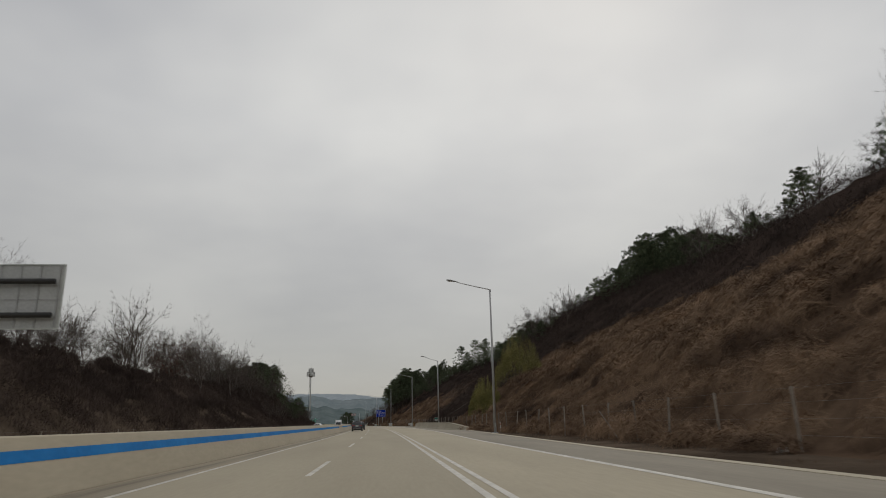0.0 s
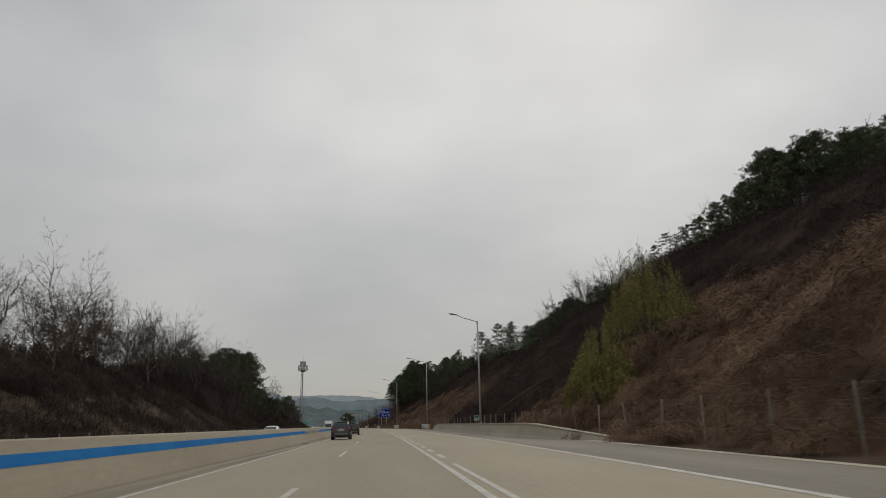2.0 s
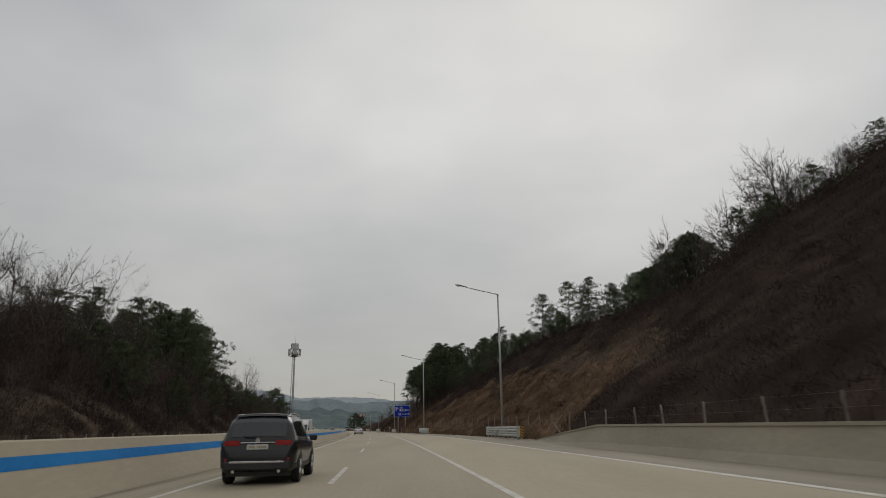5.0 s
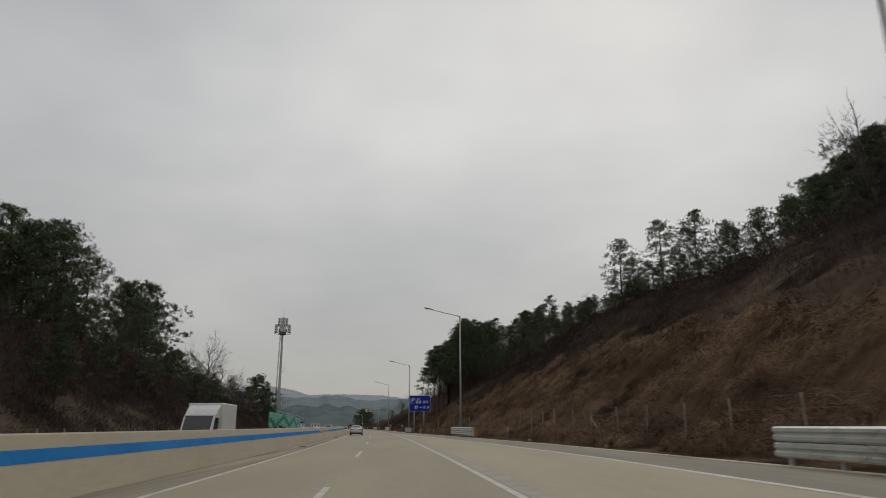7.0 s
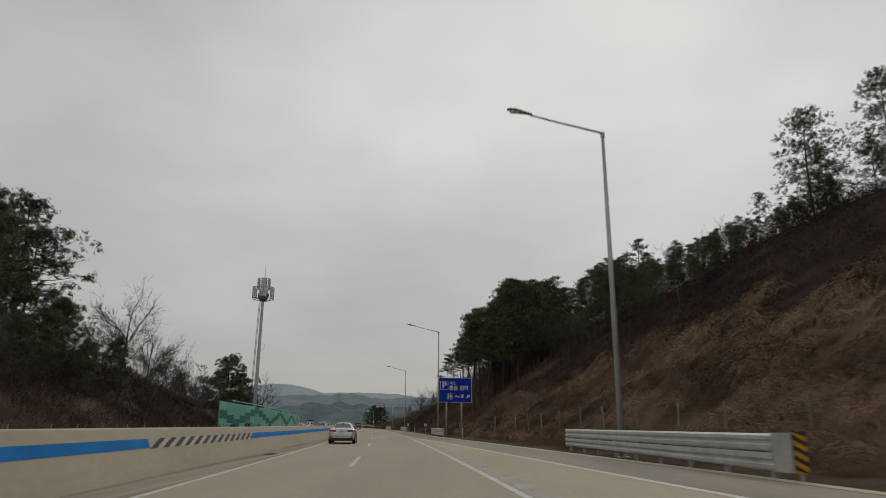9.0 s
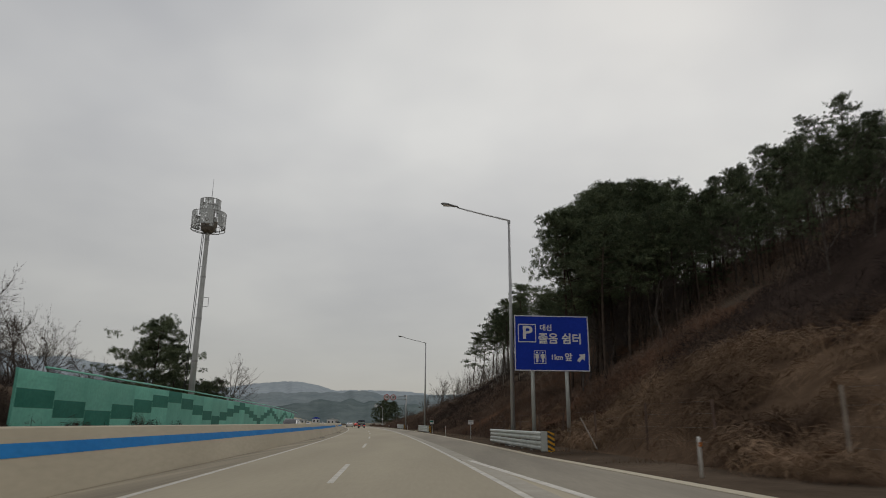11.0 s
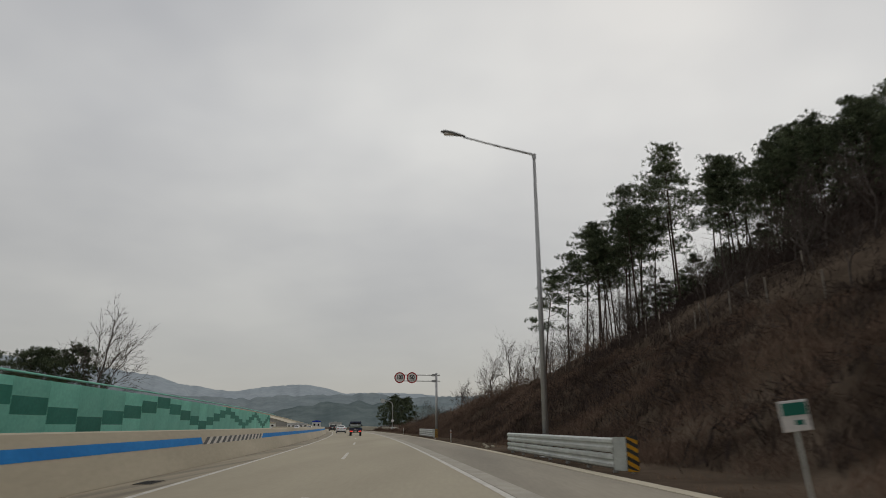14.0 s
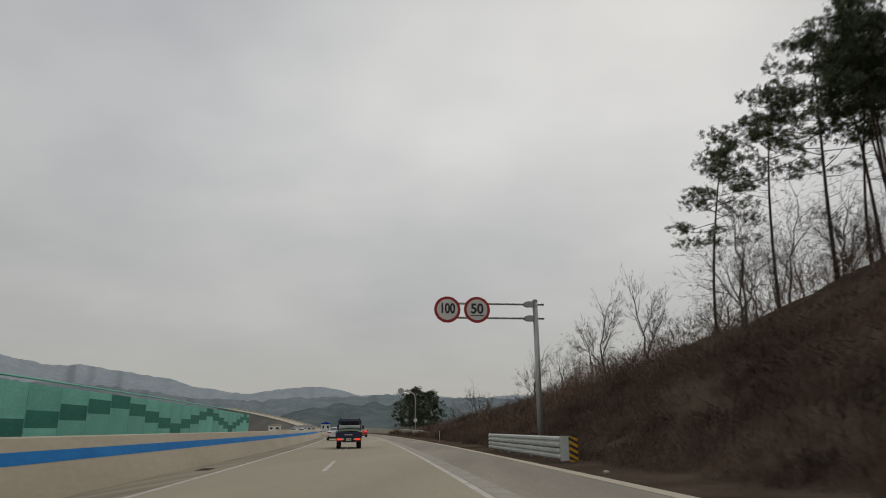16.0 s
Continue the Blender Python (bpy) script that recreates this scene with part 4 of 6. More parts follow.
for k in range(46):  # young conifers under the pines of the bank
    y = rng.uniform(196, 300)
    plant("young_conifer", YOUNG, 7, -rng.uniform(25, 36), y, rng.uniform(3.0, 6.0), "young dark green conifer in the undergrowth of the bank", "undergrowth")
for k in range(44):  # thin growth at the foot of the bank
    y = rng.uniform(150, 335)
    plant("bare_shrub", FULL if k % 2 else BARES, 13, -rng.uniform(23, 31), y, rng.uniform(3.5, 6.5), "leafless grey shrub in the undergrowth of the bank", "undergrowth", "bark_pale")
for s, y, h in ((-38.5, 309, 10.5), (-41, 314, 11), (-42, 304, 12)):
    plant("pine_tree", BROAD, 12, s, y, h, "bushy dark green pine at the edge of the wood", "pines on the bank")
for s, y, h in ((-34.6, 319.2, 14.5), (-36, 322, 12), (-33, 324, 10), (-36, 331, 10), (-34, 316, 9), (-38, 338, 9), (-33, 345, 8), (-36, 352, 8), (-31, 329, 8.5), (-31, 336, 8), (-32, 341, 8), (-31, 350, 7), (-32, 358, 7), (-30, 322, 8)):
    plant("bare_tree", FULL, 13, s, y, h, "spreading leafless tree at the end of the wood", "bare trees on the bank", "bark", pick=0)
for s, y, h in ((-32.0, 374.2, 16.6), (-29.5, 376, 12.5), (-34, 378, 13)):
    plant("pine_tree", BROAD, 12, s, y, h, "bushy dark green pine beside the radio mast", "pines behind the green wall")
for s, y, h in ((-35.4, 434, 11.5), (-37, 430, 10.5), (-36, 425, 10), (-38, 420, 9), (-39, 412, 9.5), (-36, 405, 8)):
    plant("pine_tree", BROAD, 12, s, y, h, "bushy dark green pine behind the green wall", "pines behind the green wall")
plant("bare_tree", FULL, 13, -31.5, 430, 15.6, "spreading leafless tree behind the green wall", "bare trees behind the wall", "bark_pale", pick=1)
plant("pine_tree", BROAD, 12, 16, 566, 11.5, "lone dark round-crowned pine beside the bend", "pines beside the bend", pick=0)
plant("pine_tree", BROAD, 12, 14, 560, 9.5, "lone dark round-crowned pine beside the bend", "pines beside the bend", pick=1)
plant("pine_tree", BROAD, 12, 21, 574, 11.0, "lone dark round-crowned pine beside the bend", "pines beside the bend", pick=0)
plant("pine_tree", BROAD, 12, 19, 570, 10.5, "lone dark round-crowned pine beside the bend", "pines beside the bend", pick=1)


# ---- grass and brush, too many to count ----
def blades(s, y, height, width, per, lean, seed, spread=0.16):
    """Loose blades or twigs, a few from each root, on the land."""
    r = np.random.default_rng(seed)
    s, y, height = (np.repeat(a, per) for a in (s, y, height))
    n = len(s)
    s, y = s + r.normal(0, spread, n), y + r.normal(0, spread, n)
    a, t = r.uniform(0, 2 * np.pi, n), np.clip(np.abs(r.normal(0, lean, n)), 0, 1.45)
    L = height * r.uniform(0.55, 1.15, n)
    root = np.stack([cx(y) + s, y, land(s, y) - 0.08], 1)
    way = np.stack([np.cos(a) * np.sin(t), np.sin(a) * np.sin(t), np.cos(t)], 1)
    b = a + np.pi / 2 + r.normal(0, 0.5, n)
    w = (width * r.uniform(0.6, 1.3, n))[:, None]
    side = np.stack([np.cos(b), np.sin(b), 0 * b], 1) * w
    return np.stack([root - side, root + side, root + way * L[:, None]], 1)


def unit(v):
    return v / np.linalg.norm(v, axis=1, keepdims=True)


def mounds(s, y, radius, height, per, length, width, seed, hang=1.0, jitter=0.3, lift=0.0):
    """Rounded tufts on the land, thatched with strands that hang outwards (hang > 0) or grow up and out of them (hang < 0)."""
    r = np.random.default_rng(seed)
    slope_s = np.repeat(land(s + 0.6, y) - land(s - 0.6, y), per) / 1.2
    turn = np.repeat(r.uniform(0, 6.28, len(s)), per)
    s, y, radius, height = (np.repeat(a, per) for a in (s, y, radius, height))
    n = len(s)
    a, q = r.uniform(0, 2 * np.pi, n), np.sqrt(r.uniform(0.0, 0.97, n))
    uneven = 1 + 0.22 * np.sin(2 * a + turn) + 0.14 * np.sin(3 * a + 2.3 * turn) + 0.10 * np.sin(7 * a + 4 * turn)
    radius, height = radius * uneven, height * (0.85 + 0.25 * np.sin(4 * a * q + turn))
    dome = np.sqrt(1 - q * q)
    ds, dy = np.cos(a) * q * radius, np.sin(a) * q * radius
    z = land(s + ds, y + dy) + height * dome * r.uniform(0.80, 1.04, n)
    g = -height * q / (radius * np.maximum(dome, 0.12))
    nrm = unit(np.stack([-(slope_s + g * np.cos(a)), -g * np.sin(a), np.ones(n)], 1))
    out = unit(np.stack([np.cos(a), np.sin(a), g + slope_s * np.cos(a)], 1))
    f = r.normal(0, 0.6, n)[:, None]
    way = unit((out * np.cos(f) + np.cross(nrm, out) * np.sin(f)) * hang + nrm * lift + r.normal(0, 0.12, (n, 3)))
    side = unit(np.cross(way, nrm + r.normal(0, jitter, (n, 3)))) * (width * r.uniform(0.6, 1.4, n))[:, None]
    L = (length * r.uniform(0.55, 1.3, n))[:, None]
    mid = np.stack([cx(y + dy) + s + ds, y + dy, z], 1)
    return np.stack([mid - way * L * 0.45 - side, mid - way * L * 0.45 + side, mid + way * L * 0.55], 1)


def scatter(count, s0, s1, y0, y1, seed, keep=None):
    r = np.random.default_rng(seed)
    s, y = r.uniform(s0, s1, count), r.uniform(y0, y1, count)
    if keep is not None:
        k = keep(s, y, r.uniform(size=count))
        s, y = s[k], y[k]
    return s, y


def patches(s, y, seed):
    return np.clip((fractal(s / 4, y / 4, seed, 3) - 0.25) * 2, 0.05, 1)


def stuff(name, tris, material, label, category):
    return tagged(part(name, soup(name, tris, material), material), label, category, "", "stuff")


def right_grass(s, y, u):
    return (s > foot(y) - 1.6) & (s < grass_top(s, y)) & (fractal(s / 2.6, y / 2.6, 41, 2) + 0.3 * u > 0.34)


s, y = scatter(10900, 9, 48, -20, 334, 101, right_grass)
p = patches(s, y, 43)
near = s < 20
stuff("dry_grass", np.concatenate([
    mounds(s[~near], y[~near], (0.7 + 1.2 * p)[~near], (0.3 + 1.35 * p)[~near], 125, 1.15, 0.019, 102, 1.0, 0.4),
    mounds(s[near], y[near], (0.5 + 0.8 * p)[near], (0.25 + 1.0 * p)[near], 170, 0.85, 0.010, 104, 1.0, 0.45),
    blades(s, y, 0.35 + 0.7 * p, 0.010, 6, 0.7, 103, 0.6)]), "grass", "tall dry straw-brown grass on the cut slope", "grass")


def right_brush(s, y, u):
    return (s > np.maximum(grass_top(s, y) - 1.0, foot(y) - 0.6)) & (u < np.where((s < 62) | ((y > 150) & (y < 235)), 1.0, 0.55))


s, y = scatter(11500, 9, 95, -20, 545, 111, right_brush)
p = patches(s, y, 45)
high = np.clip((s - grass_top(s, y)) / 9, 0, 1) * table(y, (300, 345, 430, 450), (1.0, 0.35, 0.4, 0.8))
first = ((y < 322) & ~((y > 180) & (y < 236) & (s < grass_top(s, y) + 3 + 8 * fractal(s / 6, y / 6, 59)))) | ((y > 366 + 0.3 * s) & (y < 424))
for name, k, material, label in (("brush", ~first, "brush", "brown leafless brush on the hillside"), ("dark_brush", first, "dark_brush", "dark leafless brush high on the cut slope")):
    stuff(name, mounds(s[k], y[k], (0.7 + 1.2 * p + 0.7 * high)[k], (0.4 + 1.2 * p + 1.6 * high * p)[k], 100, 0.62, 0.017, 112, -1.0, 0.8, 0.55), material, label, "brush")
s, y = scatter(4600, 7.5, 19.5, 300, 545, 113, right_brush)
p = patches(s, y, 46)
stuff("low_brush", mounds(s, y, 0.4 + 0.6 * p, 0.2 + 0.8 * p, 110, 0.42, 0.009, 114, -1.0, 0.8, 0.7), "brush", "dark brown leafless brush at the foot of the hillside", "brush")

s, y = scatter(150, 33, 48, 385, 427, 115)
stuff("undergrowth", mounds(s, y, np.full(len(s), 1.9), np.random.default_rng(9).uniform(2.2, 4.2, len(s)), 260, 0.8, 0.020, 116, -1.0, 0.8, 0.6), "dark_brush", "dark tangled undergrowth among the slender pines", "brush")

# the opposite bank: low brush in front, a tall dark thicket behind it
s, y = scatter(2300, -35, -20.8, -20, 352, 121)
p = patches(s, y, 47) * table(y, (0, 300, 352), (1.0, 0.9, 0.4))
low_bank = mounds(s, y, 0.8 + 1.2 * p, 0.5 + 1.9 * p, 120, 0.75, 0.017, 122, -1.0, 0.8, 0.6)
s, y = scatter(620, -42, -27, 20, 300, 123)
k = table(y, (20, 100, 148, 160, 175, 190, 207, 218, 300), (0.35, 0.3, 0.3, 0.65, 1.1, 1.3, 1.3, 0.9, 0.6)) * np.random.default_rng(8).uniform(0.75, 1.1, len(s))
tall_bank = mounds(s, y, 2.6 * np.minimum(k, 1.15), 4.6 * k, 360, 0.95, 0.020, 124, -1.0, 0.8, 0.6)
stuff("bank_brush", np.concatenate([low_bank, tall_bank]), "thicket", "dense dark leafless brush on the opposite bank", "brush")

s, y = scatter(34000, 5.6, 14, -20, 540, 131, lambda s, y, u: (s > edge(y) + 0.55) & (s < foot(y) + 1.0) & ~((s > 9.5) & (s < 10.9) & (y > 80) & (y < 180)) & (u < 0.6))
stuff("verge_weeds", blades(s, y, 0.06 + 0.30 * fractal(s / 1.5, y / 1.5, 48, 2) ** 2, 0.014, 7, 1.0, 132), "grass", "short withered weeds on the verge", "weeds")


def rusty(s, y, u):
    return (fractal(s / 2.5, y / 2.5, 91, 2) + 0.2 * u > 0.50) & (s > foot(y) + 0.4)


s, y = scatter(2600, 8.8, 22, 322, 360, 141, rusty)
stuff("withered_leaves", mounds(s, y, np.full(len(s), 0.7), np.full(len(s), 0.55), 120, 0.28, 0.015, 142, -1.0, 1.0, 0.7), "rust", "rust-brown withered leaves on the lower slope", "leaves")


# ---- roadside things ----
def disc(g, x, y, z, r, depth, n=28):
    """A round plate that faces -y."""
    pts = [(x + r * math.cos(2 * math.pi * k / n), z + r * math.sin(2 * math.pi * k / n)) for k in range(n)]
    return g.prism(pts, "y", y, y + depth)


def street_lamp(s, y, base, top, reach=3.95):
    t = thing("street_lamp", on_road(s, y, base), "tall grey steel street lamp with a long sloping arm", "street lamp", "street lamps")
    h = top - base
    part("pole", Geo().tube([(0, 0, -0.4), (0, 0, h * 0.5), (0, 0, h - 0.1)], [0.135, 0.105, 0.07], 12), "steel", t, smooth=True)
    part("base_plate", Geo().box(-0.25, 0.25, -0.25, 0.25, -0.4, 0.03, 0.01), "steel", t)
    part("collar", Geo().tube([(0, 0, h - 0.22), (0, 0, h + 0.02)], [0.09, 0.09], 12), "steel", t)
    part("arm", Geo().tube([(0, 0, h - 0.12), (-0.12, 0, h + 0.02), (-reach * 0.5, 0, h + 0.42), (-reach + 0.65, 0, h + 0.74)], [0.06, 0.055, 0.045, 0.04], 8), "steel", t, smooth=True)
    g = Geo()
    rings = [(-reach + 0.75, 0.05, 0.04), (-reach + 0.55, 0.10, 0.07), (-reach + 0.1, 0.19, 0.11), (-reach - 0.2, 0.17, 0.10), (-reach - 0.38, 0.06, 0.04)]
    n = 12
    for x, w, d in rings:
        zc = h + 0.80 + (-reach + 0.6 - x) * 0.17
        for k in range(n):
            a = 2 * math.pi * k / n
            g.v.append((x, w * math.cos(a), zc + d * math.sin(a) * (1.0 if math.sin(a) > 0 else 0.6)))
    for i in range(len(rings) - 1):
        for k in range(n):
            g.f.append((i * n + k, i * n + (k + 1) % n, (i + 1) * n + (k + 1) % n, (i + 1) * n + k))
    g.f += [tuple(range(n)), tuple(range((len(rings) - 1) * n, len(rings) * n))]
    head = part("lamp_head", g, "lamp_grey", t, "grey lamp head", smooth=True)
    part("lens", Geo().box(-reach - 0.22, -reach + 0.25, -0.12, 0.12, h + 0.815, h + 0.89, 0.02), "sign_face", head, "pale glass lens")
    part("hatch", Geo().box(-0.06, 0.06, -0.135, -0.10, 0.5, 0.85, 0.01), "galv", t)


street_lamp(11.9, 126.4, 0.6, 12.95, 3.0)
for s, y, b, top in ((11.02, 59.45, 0.25, 13.92), (11.41, 192.7, 0.2, 14.26), (8.97, 257.8, 0.12, 14.06), (7.14, 320.8, 0.05, 13.73), (6.87, 383.6, 0.05, 13.4)):
    street_lamp(s, y, b, top)


def guard_rail(s, y0, y1, base, board=True):
    """Two corrugated beams on posts, with a chevron board at the end that meets the traffic."""
    L = y1 - y0
    t = thing("guard_rail", on_road(s, y0, base), "galvanised steel guard rail with two corrugated beams", "guard rail", "guard rails")
    wave = ((0.0, 0.0), (-0.07, 0.05), (-0.075, 0.13), (-0.02, 0.18), (-0.02, 0.22), (-0.075, 0.27), (-0.07, 0.35), (0.0, 0.40))
    for z in (0.09, 0.52):
        prof = [(a, z + b) for a, b in wave] + [(a + 0.012, z + b) for a, b in reversed(wave)]
        part("beam", Geo().prism(prof, "y", 0.45, L), "galv", t)
    for z in (0.09, 0.52):
        g = Geo()
        for k in range(7):
            a = math.pi * k / 6
            g.v += [(0.13 - 0.14 * math.cos(a - 0.15) if k else -0.045, 0.45 - 0.45 * math.sin(a * 0.5) if k else 0.47, zz) for zz in (z - 0.02, z + 0.42)]
        g.f = [(2 * k, 2 * k + 1, 2 * k + 3, 2 * k + 2) for k in range(6)]
        part("end_piece", g, "galv", t, "curved steel end piece")
    n = max(3, int(L / 2.0))
    post = Geo().box(0.03, 0.15, -0.06, 0.06, -0.5, 0.84, 0.008).mesh("post")
    for k in range(n):
        part("post", post, "steel", t, at=pose(0, 0.7 + (L - 1.2) * k / (n - 1), 0), fix=False)
    if board:
        b = part("chevron_board", Geo().box(0.14, 0.46, -0.06, -0.03, 0.05, 0.97), "paint_black", t, "black and yellow striped warning board")
        for k in range(-1, 5):
            z = 0.05 + k * 0.22
            poly = []
            for px, pz in ((0.145, z + 0.20), (0.455, z + 0.03), (0.455, z + 0.14), (0.145, z + 0.31)):
                poly.append((px, min(max(pz, 0.055), 0.965)))
            if poly[2][1] - poly[1][1] < 0.005 and poly[3][1] - poly[0][1] < 0.005:
                continue
            part("stripe", Geo().prism(poly, "y", -0.066, -0.06), "yellow", b)
        part("board_post", Geo().box(0.27, 0.33, -0.03, 0.02, -0.4, 0.9), "galv", t)


for s, y0, y1, b in ((10.7, 182.1, 198.4, 0.33), (8.6, 246.0, 265.0, 0.24), (6.8, 311.8, 327.0, 0.04), (6.4, 373.9, 389.3, 0.05), (7.0, 429.6, 445.1, 0.05)):
    guard_rail(s, y0, y1, b)


def delineator(s, y):
    t = thing("delineator_post", on_road(s, y, float(land(s, y)) - 0.02), "slim white plastic delineator post on the verge", "road post", "delineator posts")
    part("post", Geo().tube([(0, 0, -0.1), (0, 0, 0.93), (0, 0.01, 0.97)], [0.042, 0.038, 0.026], 10), "white", t, smooth=True)
    part("reflector", Geo().box(-0.03, 0.03, -0.056, -0.04, 0.74, 0.84), "amber", t, "small amber reflector")


for s, y in ((11.9, 61.5), (10.9, 240), (6.25, 351), (6.35, 411), (7.0, 469), (7.4, 298), (10.9, 30 + 112), (12.3, 106)):
    delineator(s, y)


# old posts halfway up the slope
def slope_post(s, y):
    t = thing("fence_post", on_road(s, y, float(land(s, y))), "weathered pale grey fence post on the brown slope", "fence post", "old posts on the slope")
    h = 1.35 + 0.25 * float(value_noise(s * 7, y * 3, 4))
    lean = pose(0, 0, 0, 3 * math.sin(y), 4 * math.cos(y * 1.7), 0)
    part("post", Geo().tube([(0, 0, -0.4), (0, 0, h), (0, 0, h + 0.02)], [0.055, 0.05, 0.035], 7), "post_grey", t, at=lean)
    for z in (0.6, 1.1):
        part("wire_staple", Geo().box(-0.012, 0.012, -0.065, -0.045, z, z + 0.05), "wire", t, at=lean)


for s, y in ((21.2, 371), (21.0, 376), (20.7, 381), (20.8, 385.8), (20.0, 389.0), (20.0, 392.6), (19.7, 396.2), (20.6, 401.5), (21.2, 407), (21.4, 413), (20.8, 419)):
    slope_post(s, y)


# wire fence at the foot of the slope
def wire_fence(name, points, height, spacing, braces=(), label="", group="", wood="post_grey"):
    """Posts along a line of (s, y), four wires between them and some slanting braces."""
    t = thing(name, on_road(*points[0], 0.0), label, "fence", group)
    inv = t.matrix_basis.inverted()
    ys = np.arange(points[0][1], points[-1][1], spacing)
    r = np.random.default_rng(5)
    ys = ys + r.normal(0, 0.2, len(ys))
    ss = np.interp(ys, [p[1] for p in points], [p[0] for p in points]) + r.normal(0, 0.06, len(ys))
    tops = []
    shared = Geo().tube([(0, 0, -0.4), (0, 0, height)], [0.045, 0.045], 6).mesh("post")
    for s, y in zip(ss, ys):
        m = on_road(s, y, float(land(s, y))) @ pose(0, 0, 0, r.normal(0, 2.0), r.normal(0, 2.5), 0)
        part("post", shared, wood, t, at=inv @ m, fix=False)
        tops.append(m)
    for q in (0.25, 0.5, 0.75, 0.97):
        part("wire", Geo().tube([inv @ m @ Vector((0, 0, height * q)) for m in tops], 0.003, 3, False), "wire", t, fix=False)
    for (s0, y0, z0), (s1, y1, z1) in braces:
        part("brace", Geo().tube([inv @ Vector((float(cx(y0)) + s0, y0, z0)), inv @ Vector((float(cx(y1)) + s1, y1, z1))], 0.03, 6), "post_grey", t, "slanting pale brace")


wire_fence("wire_fence", [(12.6, -14), (12.6, 80), (12.8, 180), (12.5, 240), (10.2, 300)], 1.9, 4.2,
           [((11.56, 30.2, 1.66), (11.96, 28.9, 0.35)), ((12.0, 175.8, 1.44), (12.0, 173.6, 0.6)), ((12.3, 176.0, 1.44), (12.3, 178.2, 0.5)), ((12.0, 219.5, 1.75), (12.1, 217.3, 0.35))],
           "wire fence on thin weathered posts at the slope's foot", "fences")
wire_fence("wire_fence", [(10.1, 303), (9.4, 322), (8.9, 345)], 1.8, 5.2, [((9.0, 313.6, 1.59), (9.0, 311.3, 0.24))], "wire fence on thin rusty brown posts below the pines", "fences", "post_rusty")
wire_fence("wire_fence", [(-19.7, -14), (-19.7, 316)], 1.35, 4.0, (), "low wire fence along the opposite verge", "fences")
wire_fence("wire_fence", [(24.0, 392), (22.0, 432)], 1.5, 5.5, (), "short wire fence across the brown slope", "fences")

# signs
def lettering(text, size, x, z, y=-0.012, bold=0.0, wide=1.0):
    cu = bpy.data.curves.new("lettering", "FONT")
    cu.body, cu.size, cu.extrude, cu.offset = text, size, 0.004, bold
    cu.align_x, cu.align_y = "CENTER", "CENTER"
    tmp = bpy.data.objects.new("lettering", cu)
    scene.collection.objects.link(tmp)
    me = bpy.data.meshes.new_from_object(tmp.evaluated_get(bpy.context.evaluated_depsgraph_get()))
    bpy.data.objects.remove(tmp)
    me.transform(Matrix.Translation((x, y, z)) @ Matrix.Rotation(radians(90), 4, "X") @ Matrix.Diagonal((wide, 1, 1, 1)))
    me.materials.clear()
    return me


def frame_bars(x0, x1, z0, z1, w, y=-0.014, d=0.01):
    g = Geo()
    g.box(x0, x1, y, y + d, z0, z0 + w).box(x0, x1, y, y + d, z1 - w, z1)
    g.box(x0, x0 + w, y, y + d, z0 + w, z1 - w).box(x1 - w, x1, y, y + d, z0 + w, z1 - w)
    return g


